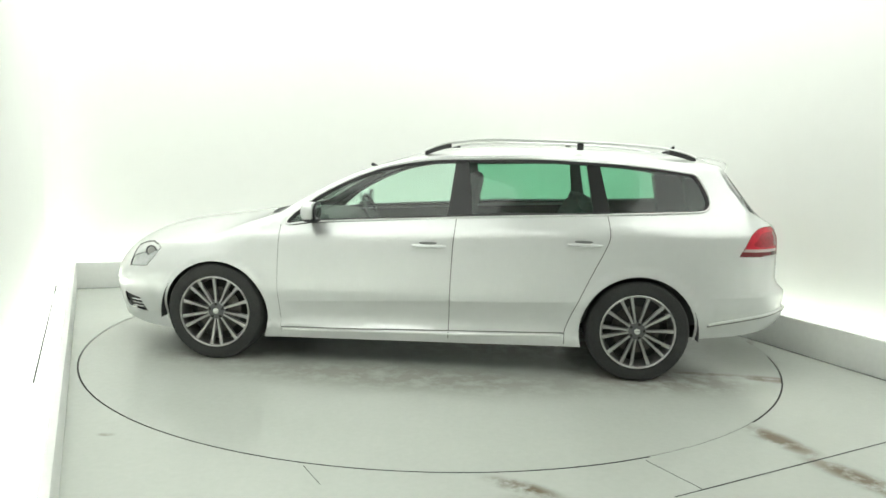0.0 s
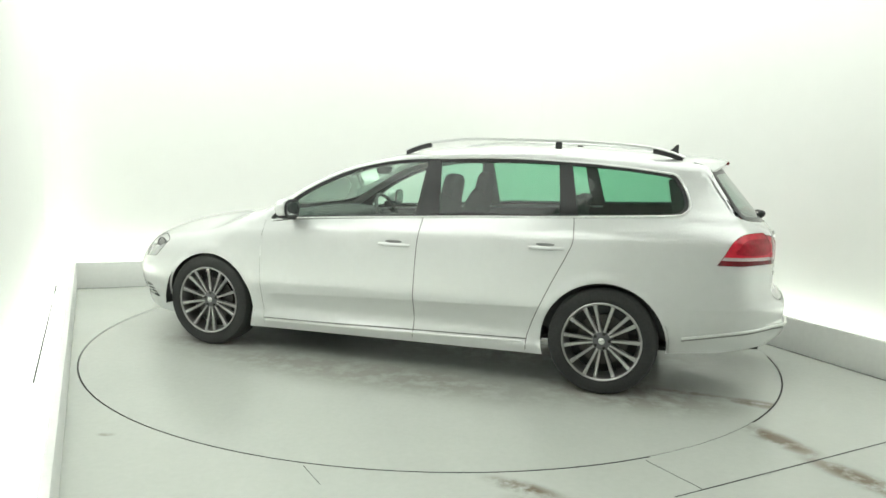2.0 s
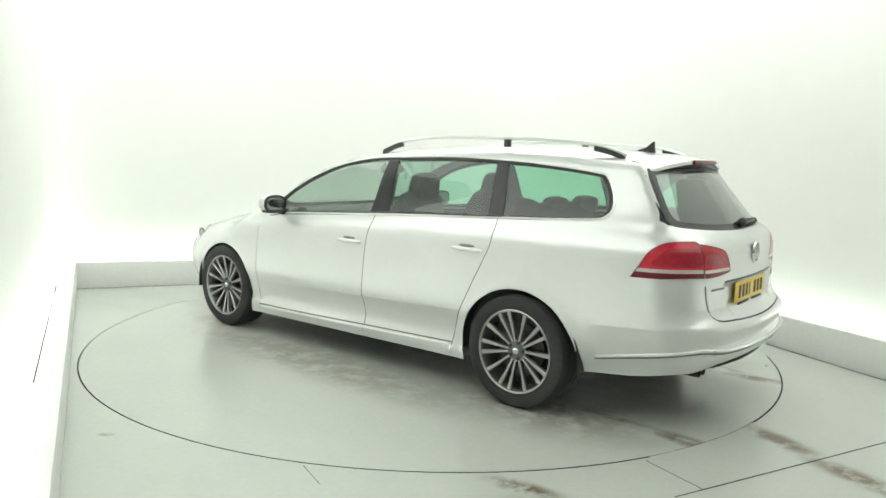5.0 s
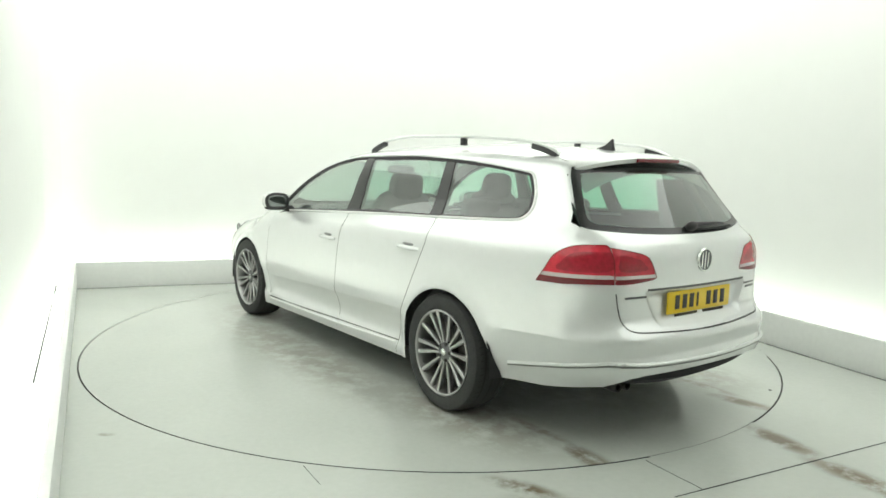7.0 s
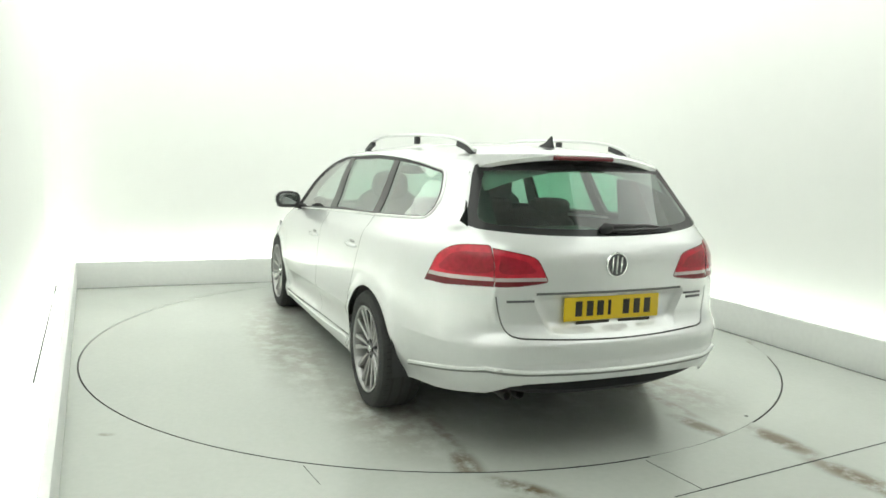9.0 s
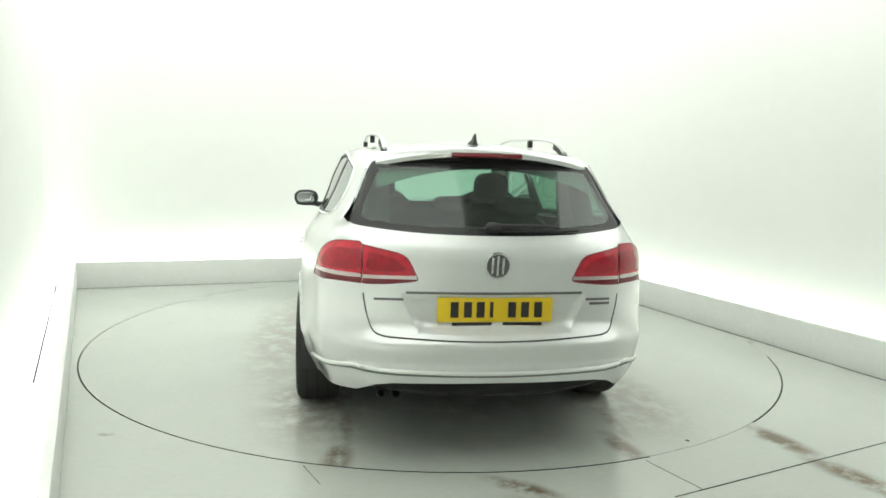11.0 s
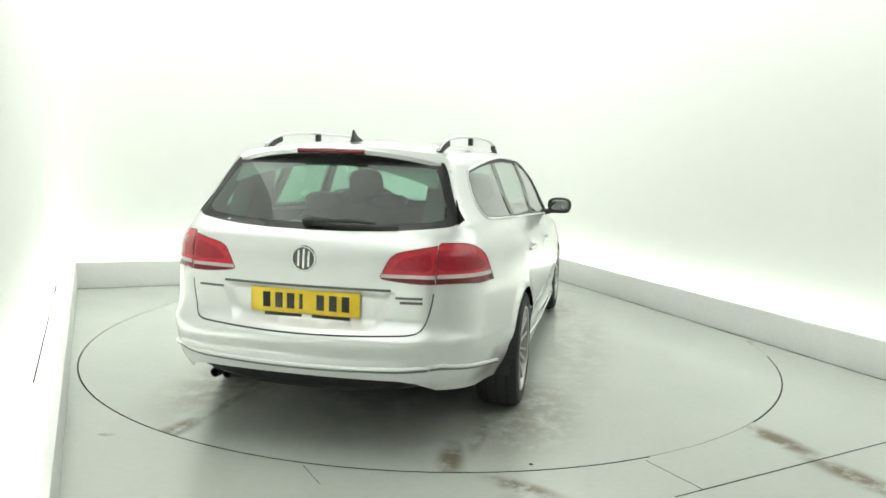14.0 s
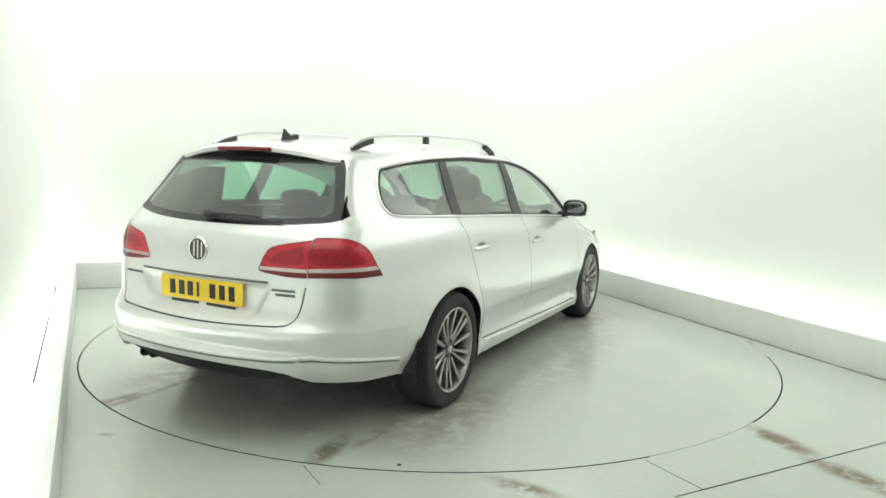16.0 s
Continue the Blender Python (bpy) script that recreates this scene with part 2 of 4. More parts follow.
def studio():
    nl, nb, nr = outward(LEFT_END, BACK_L), outward(BACK_L, BACK_R), outward(BACK_R, RIGHT_END)

    def meet(p, d, q, e):
        t = ((q.x - p.x) * e.y - (q.y - p.y) * e.x) / (d.x * e.y - d.y * e.x)
        return p + d * t
    dl, db, dr = (BACK_L - LEFT_END).normalized(), (BACK_R - BACK_L).normalized(), (RIGHT_END - BACK_R).normalized()
    cl = meet(LEFT_END + nl * SETBACK, dl, BACK_L + nb * SETBACK, db)
    cr = meet(BACK_R + nb * SETBACK, db, BACK_R + nr * SETBACK, dr)
    a, d = LEFT_END + nl * SETBACK, RIGHT_END + nr * SETBACK
    left, right = bend(a, cl, cr, 0.45), bend(cl, cr, d, 0.9)
    studio_wall("wall_left", [a] + left[:8], "smooth white studio side wall, overexposed")
    studio_wall("wall_back", left[7:] + right[:8], "smooth white studio back wall washed with light")
    studio_wall("wall_right", right[7:] + [d], "smooth white studio side wall washed with light")
    studio_wall("wall_front", [d, a], "plain white wall that closes the studio")
    for p, q in ((LEFT_END, BACK_L), (BACK_L, BACK_R), (BACK_R, RIGHT_END)):
        u, n = (q - p).normalized(), outward(p, q)
        bm = box((0.0, 0, 0), ((q - p).length, 0.04, 0.25), 0.004)
        m = Matrix.Translation((*p, 0)) @ Matrix(((u.x, n.x, 0), (u.y, n.y, 0), (0, 0, 1))).to_4x4()
        tagged(part("kick_board", bm, BOARD, m=m), "low white painted kick board along the studio wall", "board", kind="structure")
    for k, (p, q, n, cut) in enumerate(((a, cl, nl, 3.4), (cl, cr, nb, 0.0), (cr, d, nr, 0.0))):
        u = (q - p).normalized()
        far = (q - p).length - (4.3 if k == 2 else 0.0)
        bm = box((cut, -LIGHT_BAND, 0), (far, 0.05, 0.05))
        m = Matrix.Translation((*p, CEILING_Z + 0.004 * k)) @ Matrix(((u.x, n.x, 0), (u.y, n.y, 0), (0, 0, 1))).to_4x4()
        tagged(part("ceiling_light", bm, LUMINOUS, smooth=False, m=m), "glowing white light band along the ceiling edge", "ceiling light", kind="structure")
    bm = box((-4.8, -8.2, CEILING_Z + 0.064), (6.9, 4.8, CEILING_Z + 0.12))
    tagged(part("ceiling_slab", bm, WALL, smooth=False), "plain white ceiling between the light bands", "ceiling", kind="structure")
    bm = box((6.05, 0.121, 0.232), (8.7, 0.130, 0.244), 0.001)
    m = Matrix.Translation((*LEFT_END, 0)) @ Matrix(((dl.x, nl.x, 0), (dl.y, nl.y, 0), (0, 0, 1))).to_4x4()
    tagged(part("lamp_channel_lip", bm, DARK_GAP, m=m), "thin dark lip of the lamp channel behind the board", "lamp channel", kind="structure")
    for p, q, n, k in ((LEFT_END, BACK_L, nl, 3.2), (BACK_L, BACK_R, nb, 1.0), (BACK_R, RIGHT_END, nr, 1.9)):
        inset = (q - p).normalized() * 0.15
        strip_lamp(p + n * 0.10 + inset, q + n * 0.10 - inset, 0.06, STRIP_POWER * k, n * 0.15)


TABLE_R = 2.4485
FLOOR_PAINT = concrete("painted_concrete", (0.540, 0.566, 0.526),
                       [(1.76, -1.98, 0.34, 0.11, -66, 1.0), (1.92, -2.42, 0.40, 0.12, -62, 1.0), (0.40, -2.58, 0.24, 0.08, -30, 1.0), (0.55, -2.75, 0.3, 0.12, -20, 0.8),
                        (-1.55, -2.13, 0.06, 0.03, 0, 0.6), (2.4, -0.1, 0.3, 0.06, 60, 0.35)])
# Brown dirt; broad patches under and beside the car also paint in its shadow.
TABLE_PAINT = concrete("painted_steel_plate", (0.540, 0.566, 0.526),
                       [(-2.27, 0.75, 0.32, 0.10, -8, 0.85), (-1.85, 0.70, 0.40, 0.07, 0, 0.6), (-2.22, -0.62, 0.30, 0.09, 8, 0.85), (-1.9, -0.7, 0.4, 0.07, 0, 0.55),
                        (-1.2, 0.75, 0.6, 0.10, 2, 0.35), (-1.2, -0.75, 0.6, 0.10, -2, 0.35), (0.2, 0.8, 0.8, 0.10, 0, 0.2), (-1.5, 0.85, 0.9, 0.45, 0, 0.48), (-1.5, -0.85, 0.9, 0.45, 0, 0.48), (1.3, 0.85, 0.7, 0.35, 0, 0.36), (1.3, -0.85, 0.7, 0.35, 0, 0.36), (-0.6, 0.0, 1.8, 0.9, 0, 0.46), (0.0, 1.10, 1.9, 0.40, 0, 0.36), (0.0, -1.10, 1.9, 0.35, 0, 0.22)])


def ground():
    n = 160
    bm = bmesh.new()
    inner, outer = [], []
    for k in range(n):
        a = 2 * math.pi * k / n
        c, s = math.cos(a), math.sin(a)
        inner.append(bm.verts.new((2.458 * c, 2.458 * s, 0)))
        r = 9.5 / max(abs(c), abs(s))
        outer.append(bm.verts.new((r * c, r * s, 0)))
    for k in range(n):
        j = (k + 1) % n
        bm.faces.new((inner[k], inner[j], outer[j], outer[k]))
    low = [bm.verts.new((v.co.x, v.co.y, -0.03)) for v in inner]
    for k in range(n):
        j = (k + 1) % n
        bm.faces.new((inner[j], inner[k], low[k], low[j]))
    tagged(part("floor", bm, FLOOR_PAINT, smooth=False), "pale grey-green painted concrete floor with brown stains", "floor", kind="structure")
    pit = lathe([(0, -0.05), (2.6, -0.05)], n)
    bmesh.ops.rotate(pit, verts=pit.verts[:], cent=(0, 0, 0), matrix=Matrix.Rotation(radians(90), 3, "X"))
    for v in pit.verts:
        v.co.z = -0.035
    tagged(part("turntable_pit", pit, DARK_GAP, smooth=False), "dark gap below the turntable plate", "pit", kind="structure")
    # filled stretches of the joint round the turntable
    for a0, a1 in ((-65.0, -45.0), (-9.0, 126.0)):
        bm = bmesh.new()
        k = int((a1 - a0) / 2.25)
        rows = []
        for q in range(k + 1):
            a = radians(a0 + (a1 - a0) * q / k)
            rows.append([bm.verts.new((r * math.cos(a), r * math.sin(a), z)) for r, z in ((2.4492, -0.001), (2.4585, -0.001), (2.4585, -0.02), (2.4492, -0.02))])
        for p, q in zip(rows, rows[1:]):
            for i in range(4):
                bm.faces.new((p[i], p[(i + 1) % 4], q[(i + 1) % 4], q[i]))
        tagged(part("joint_filler", bm, FLOOR_PAINT, smooth=False), "painted-over joint beside the turntable", "joint", kind="structure")
    # joints between the floor slabs; last two: dark strips for the boards' shadow gap
    for (x0, y0), (x1, y1), w in (((1.164, -2.556), (2.306, -1.972), 0.006), ((-0.553, -2.42), (-0.45, -2.60), 0.002), ((1.00, -2.27), (1.164, -2.556), 0.0015), ((2.306, -1.972), (3.1, -1.566), 0.006), ((1.02, -2.63), (1.164, -2.556), 0.004), ((1.21 - 0.004, 3.18 - 0.006), (5.79, -7.49), 0.007), ((-3.42, 1.388), (1.205, 3.172), 0.004)):
        a, b = Vector((x0, y0, 0)), Vector((x1, y1, 0))
        d = (b - a).normalized()
        s = Vector((-d.y, d.x, 0)) * w / 2
        lift = Vector((0, 0, 0.0015))
        bm = prism([a - s, b - s, b + s, a + s], lift)
        tagged(part("floor_joint", bm, DARK_GAP, smooth=False), "thin dark joint line on the floor", "joint", kind="structure")


def turntable():
    table = tagged(new("turntable"), "round pale grey turntable plate flush with floor", "turntable")
    prof = [(0, 0.0), (TABLE_R - 0.030, 0.0), (TABLE_R - 0.030, -0.028), (0, -0.028)]
    bm = lathe(prof, 160)
    bmesh.ops.rotate(bm, verts=bm.verts[:], cent=(0, 0, 0), matrix=Matrix.Rotation(radians(90), 3, "X"))
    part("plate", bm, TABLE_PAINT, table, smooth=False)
    bm = lathe([(TABLE_R - 0.030, -0.028), (TABLE_R - 0.030, 0.0), (TABLE_R, 0.0)], 160)
    bmesh.ops.rotate(bm, verts=bm.verts[:], cent=(0, 0, 0), matrix=Matrix.Rotation(radians(90), 3, "X"))
    part("edge_ring", bm, TABLE_PAINT, table, smooth=False)
    # side wall of the plate; dark colour puts the gap's shade on it
    bm = lathe([(TABLE_R, 0.0), (TABLE_R, -0.028)], 160)
    bmesh.ops.rotate(bm, verts=bm.verts[:], cent=(0, 0, 0), matrix=Matrix.Rotation(radians(90), 3, "X"))
    part("dark_edge_wall", bm, DARK_GAP, table, "side wall of the plate, coloured dark as the gap's shade", smooth=False)
    bm = lathe([(0, 0.0015), (0.009, 0.0015), (0.011, 0.0)], 16)
    bmesh.ops.rotate(bm, verts=bm.verts[:], cent=(0, 0, 0), matrix=Matrix.Rotation(radians(90), 3, "X"))
    part("bolt_head", bm, DARK_GAP, table, "dark bolt head in the plate", m=pose(-2.18, -0.98, 0))
    return table


# ---- the car: one closed body surface, from which every panel is cut ----
ROOF = pchip([(-2.35, 1.355), (-2.1, 1.385), (-1.9, 1.408), (-1.6, 1.436), (-1.25, 1.453), (-0.885, 1.461), (-0.5, 1.455), (-0.10, 1.428), (0.10, 1.392),
              (0.30, 1.336), (0.50, 1.264), (0.70, 1.168), (0.90, 1.055), (1.05, 0.972), (1.15, 0.952), (1.25, 0.940), (1.5, 0.900), (1.72, 0.868), (1.94, 0.822), (2.10, 0.765), (2.25, 0.68), (2.4, 0.55)])
REAR = pchip([(0.10, -2.235), (0.25, -2.285), (0.345, -2.369), (0.385, -2.394), (0.425, -2.406), (0.445, -2.406), (0.465, -2.390), (0.535, -2.400), (0.560, -2.396), (0.578, -2.379), (0.605, -2.350), (0.65, -2.325), (0.75, -2.322), (0.90, -2.318),
              (0.97, -2.295), (1.02, -2.255), (1.06, -2.220), (1.34, -1.985), (1.45, -1.89), (1.6, -1.77)])
FRONT = pchip([(0.10, 2.14), (0.20, 2.235), (0.40, 2.27), (0.55, 2.26), (0.68, 2.215), (0.80, 2.12), (1.0, 1.9), (1.6, 1.2)])
WIDTH = pchip([(0.05, 0.80), (0.15, 0.855), (0.20, 0.872), (0.245, 0.884), (0.265, 0.868), (0.34, 0.878), (0.43, 0.890), (0.465, 0.899), (0.50, 0.902), (0.60, 0.897), (0.75, 0.885), (0.84, 0.872), (0.885, 0.857), (0.92, 0.834),
               (0.965, 0.810), (1.07, 0.764), (1.12, 0.747), (1.20, 0.720), (1.30, 0.675), (1.36, 0.644), (1.42, 0.600), (1.50, 0.53)])
CREASE = pchip([(-2.4, 0.555), (-1.8, 0.540), (-1.0, 0.492), (0.0, 0.450), (1.0, 0.408), (2.4, 0.38)])
HUB_F, HUB_R, HUB_Z = 1.356, -1.356, 0.318


def smax(a, b, r):
    u, v = np.maximum(a + r, 0), np.maximum(b + r, 0)
    return np.minimum(np.maximum(a, b), -r) + np.sqrt(u * u + v * v)


def step(v, lo, hi):
    t = np.clip((v - lo) / (hi - lo), 0, 1)
    return t * t * (3 - 2 * t)


def field(x, y, z):
    """Below 0 inside the body."""
    x, y, z = np.broadcast_arrays(np.asarray(x, float), np.asarray(y, float), np.asarray(z, float))
    y = np.abs(y)
    up = step(z, 0.55, 0.88)
    zz = z + up * 0.054 * np.clip(x, -2.0, 1.2)
    w = WIDTH(zz) + 0.005
    w = w - (0.155 - 0.055 * step(z, 0.97, 1.08)) * np.maximum(-x - 1.2, 0) ** 2 - 0.11 * np.maximum(x - 1.15, 0) ** 2
    w = w - (step(z, 0.9, 1.1) * 0.032 + step(z, 1.0, 1.3) * 0.026) * np.maximum(-x - 0.2, 0)
    w = w - 0.065 * (step(-x, 1.25, 1.6) + step(x, 1.45, 1.75)) * step(0.42 - z, 0.0, 0.22)
    for hx in (HUB_F, HUB_R):
        r = np.hypot(x - hx, z - HUB_Z + 0.01)
        w = w + 0.010 * np.exp(-((r - 0.375) / 0.03) ** 2) * (z > 0.1)
    under = np.clip((CREASE(x) - z) / 0.15, 0, 1)
    w = w - 0.025 * under * (2 - under) * step(z, 0.25, 0.34) * (step(x, -1.02, -0.86) * step(-x, -0.95, -0.80) + 0.6 * step(-x, 1.74, 1.84))
    side = (y - w) * 0.9
    ahead = step(x, -0.4, 0.6)
    top = z - ROOF(x + (0.07 + 0.15 * step(x, 1.0, 1.4)) * ahead * y * y) + (0.066 - 0.054 * ahead + 0.05 * step(x, 1.0, 1.5)) * (y / 0.6) ** 2
    slope = 0.30 + 0.62 * (1 - ahead * 0.35)
    top = top * slope
    rear = (REAR(z) - x + (0.157 + 0.16 * step(z, 0.98, 1.05)) * y * y) * (0.95 - 0.2 * step(z, 1.0, 1.1))
    front = (x - FRONT(z) + 0.16 * y * y) * 0.9
    f = smax(side, rear, 0.20 - 0.025 * step(z, 0.58, 0.66) - 0.14 * step(z, 0.97, 1.08))
    f = smax(f, front, 0.32)
    return smax(f, top, 0.034 + 0.075 * step(x, 1.0, 1.35) - 0.017 * step(-x, 1.72, 1.95))


def solve(lo, hi, fn):
    """Where fn turns from inside (at lo) to outside (at hi)."""
    lo, hi = np.array(lo, float), np.array(hi, float)
    for _ in range(34):
        mid = (lo + hi) / 2
        inside = fn(mid) < 0
        lo, hi = np.where(inside, mid, lo), np.where(inside, hi, mid)
    return (lo + hi) / 2


def side_y(x, z):
    x, z = np.asarray(x, float), np.asarray(z, float)
    return solve(np.zeros_like(x), np.full_like(x, 1.2), lambda y: field(x, y, z))


def rear_x(y, z):
    y, z = np.asarray(y, float), np.asarray(z, float)
    return solve(np.full_like(y, -0.8), np.full_like(y, -2.8), lambda x: field(x, y, z))


def front_x(y, z):
    y, z = np.asarray(y, float), np.asarray(z, float)
    return solve(np.full_like(y, 0.9), np.full_like(y, 2.8), lambda x: field(x, y, z))


def top_z(x, y):
    x, y = np.asarray(x, float), np.asarray(y, float)
    return solve(np.full_like(x, 0.5), np.full_like(x, 1.8), lambda z: field(x, y, z))


def normal_at(p):
    p, e = np.asarray(p, float), 2e-3
    g = np.stack([field(*(p + d).T) - field(*(p - d).T) for d in np.eye(3) * e], 1)
    return g / np.maximum(np.linalg.norm(g, axis=1), 1e-9)[:, None]


def dense(pts, gap=0.02, closed=False):
    pts = [np.array(p, float) for p in pts]
    out = []
    for a, b in zip(pts, pts[1:] + (pts[:1] if closed else [])):
        n = max(1, int(np.linalg.norm(b - a) / gap))
        out += [a + (b - a) * k / n for k in range(n)]
    return np.array(out if closed else out + [pts[-1]])


def smooth_line(pts, gap=0.02, closed=False):
    """A Catmull-Rom curve through a few points."""
    p = [np.array(q, float) for q in pts]
    n, out = len(p), []
    for i in range(n if closed else n - 1):
        a, b, c, d = ((p[(i + k) % n] for k in (-1, 0, 1, 2)) if closed else (p[max(i - 1, 0)], p[i], p[i + 1], p[min(i + 2, n - 1)]))
        m = max(2, int(np.linalg.norm(c - b) / gap))
        for k in range(m):
            t = k / m
            out.append(0.5 * (2 * b + (c - a) * t + (2 * a - 5 * b + 4 * c - d) * t * t + (3 * b - a - 3 * c + d) * t ** 3))
    return np.array(out if closed else out + [p[-1]])


def inside(poly, pts):
    x, y = pts[:, 0], pts[:, 1]
    hit = np.zeros(len(pts), bool)
    for (ax, ay), (bx, by) in zip(poly, np.roll(poly, -1, axis=0)):
        if ay != by:
            hit ^= ((ay > y) != (by > y)) & (x < (bx - ax) * (y - ay) / (by - ay) + ax)
    return hit


def net(loops, lines, gap):
    """Triangles over the plane that follow every loop and line, with an even grid between."""
    from_pts, edges = [], []
    for L, closed in [(l, True) for l in loops] + [(l, False) for l in lines]:
        k0 = len(from_pts)
        from_pts += [tuple(q) for q in L]
        m = len(L)
        edges += [(k0 + i, k0 + (i + 1) % m) for i in range(m if closed else m - 1)]
    P = np.array(from_pts)
    lo, hi = P.min(0), P.max(0)
    gx, gy = np.meshgrid(np.arange(lo[0] + gap / 2, hi[0], gap), np.arange(lo[1] + gap / 2, hi[1], gap))
    G = np.stack([gx.ravel(), gy.ravel()], 1)
    G = G[inside(np.array(loops[0]), G)]
    near = np.full(len(G), 9.0)
    for k in range(0, len(P), 400):
        near = np.minimum(near, np.sqrt(((G[:, None] - P[None, k:k + 400]) ** 2).sum(2)).min(1))
    G = G[near > gap * 0.45]
    pts = [Vector(q) for q in from_pts] + [Vector(q) for q in G]
    v, _, f, *_ = mathutils_geometry.delaunay_2d_cdt(pts, edges, [], 0, 1e-5)
    v = np.array([tuple(q) for q in v])
    f = np.array([tuple(t) for t in f if len(t) == 3])
    c = v[f].mean(1)
    keep = inside(np.array(loops[0]), c)
    return v, f[keep], c[keep]


def panel(name, v2, tris, lift, mat, parent, mode, mirror, label="", sink=0.0, keep_both=False):
    """A body panel: the chosen triangles laid on the body surface. mirror: -1 for the right-hand one; keep_both: both halves in one mesh."""
    if len(tris) == 0:
        return None
    used, idx = np.unique(tris.ravel(), return_inverse=True)
    q = v2[used]
    p = lift(q)
    nrm = normal_at(p)
    p = p - nrm * sink
    f = idx.reshape(-1, 3)
    a, b, c = p[f[:, 0]], p[f[:, 1]], p[f[:, 2]]
    flip = (np.cross(b - a, c - a) * nrm[f[:, 0]]).sum(1) < 0
    f = np.where(flip[:, None], f[:, ::-1], f)
    flipv = np.array([1, -1, 1.0])
    if keep_both:
        p, nrm, f = np.vstack([p, p * flipv]), np.vstack([nrm, nrm * flipv]), np.vstack([f, f[:, ::-1] + len(p)])
    elif mirror < 0:
        p, nrm, f = p * flipv, nrm * flipv, f[:, ::-1]
    return mesh_of(name, p, f, mat, True, nrm, parent, label)


def widen(line, w):
    """The two edges of a shut line."""
    line = np.asarray(line, float)
    d = np.gradient(line, axis=0)
    d /= np.maximum(np.linalg.norm(d, axis=1), 1e-9)[:, None]
    n = np.stack([-d[:, 1], d[:, 0]], 1) * w / 2
    return np.vstack([line + n, (line - n)[::-1]])


REAR_SPLIT = pchip([(0.20, 0.63), (0.50, 0.63), (0.58, 0.60), (0.66, 0.590), (0.98, 0.592), (1.02, 0.630), (1.06, 0.650), (1.10, 0.641), (1.15, 0.620), (1.20, 0.598), (1.25, 0.578), (1.30, 0.558), (1.36, 0.52), (1.45, 0.50)])
FRONT_SPLIT = 0.62
BELT = pchip([(-1.80, 1.066), (-1.145, 1.032), (-0.169, 0.981), (0.715, 0.926), (0.95, 0.905), (2.4, 0.84)])
GAP_A = pchip([(0.15, 0.915), (0.25, 0.918), (0.53, 0.938), (0.95, 0.938)])
GAP_B = pchip([(0.15, -0.172), (0.26, -0.173), (0.58, -0.178), (0.78, -0.184), (1.02, -0.203)])
GAP_C = pchip([(0.15, -0.905), (0.28, -0.905), (0.36, -0.926), (0.52, -0.992), (0.688, -1.068), (0.80, -1.122), (0.91, -1.160), (0.97, -1.155), (1.06, -1.140)])
SILL = pchip([(-1.0, 0.285), (0.0, 0.258), (1.0, 0.236)])
DLO = [(0.905, 0.912), (0.715, 0.926), (0.30, 0.953), (-0.169, 0.981), (-0.65, 1.008), (-1.145, 1.032), (-1.50, 1.050), (-1.71, 1.063), (-1.766, 1.078), (-1.794, 1.120),
       (-1.777, 1.190), (-1.730, 1.272), (-1.702, 1.296), (-1.650, 1.306), (-1.41, 1.334), (-1.097, 1.354), (-0.695, 1.367), (-0.221, 1.354), (0.036, 1.334), (0.296, 1.282), (0.52, 1.194), (0.747, 1.064)]


def side_at(q):
    return np.stack([q[:, 0], side_y(q[:, 0], q[:, 1]), q[:, 1]], 1)


def rear_at(q):
    return np.stack([rear_x(q[:, 0], q[:, 1]), q[:, 0], q[:, 1]], 1)


def front_at(q):
    return np.stack([front_x(q[:, 0], q[:, 1]), q[:, 0], q[:, 1]], 1)


def top_at(q):
    return np.stack([q[:, 0], q[:, 1], top_z(q[:, 0], q[:, 1])], 1)


def seam_side():
    """Where the body turns from side to roof or bonnet, for each x."""
    out = []
    zs = np.linspace(0.55, 1.48, 260)
    for x in np.arange(2.20, -2.12, -0.02):
        ok = zs[field(np.full_like(zs, x), 0 * zs, zs) < -1e-4]
        if len(ok) < 5:
            continue
        p = side_at(np.stack([np.full_like(ok, x), ok], 1))
        n = normal_at(p)
        good = np.nonzero(n[:, 1] >= n[:, 2])[0]
        if len(good):
            out.append(p[good[-1]])
    return np.array(out)


def seam_end(at, sign, ymax):
    """Where the body turns from roof to tail, or bonnet to nose, for each y."""
    out = []
    zs = np.linspace(0.55, 1.48, 260)
    for y in np.linspace(0, ymax, 28):
        ok = zs[field(np.full_like(zs, -0.8 if sign < 0 else 0.9), np.full_like(zs, y), zs) < -1e-4]
        p = at(np.stack([np.full_like(ok, y), ok], 1))
        n = normal_at(p)
        good = np.nonzero(n[:, 0] * sign >= n[:, 2] * (1.0 if sign > 0 else 0.55))[0]
        if len(good) and (not out or p[good[-1]][2] > out[-1][2] - 0.03):
            out.append(p[good[-1]])
    return np.array(out)


def circle(cx, cz, r, n=48):
    return np.array([(cx + r * math.cos(2 * math.pi * k / n), cz + r * math.sin(2 * math.pi * k / n)) for k in range(n)])


def half_plane(a, b, pts):
    """Points behind the line a to b, going up (towards the tail)."""
    x = a[0] + (b[0] - a[0]) * (pts[:, 1] - a[1]) / (b[1] - a[1])
    return pts[:, 0] < x


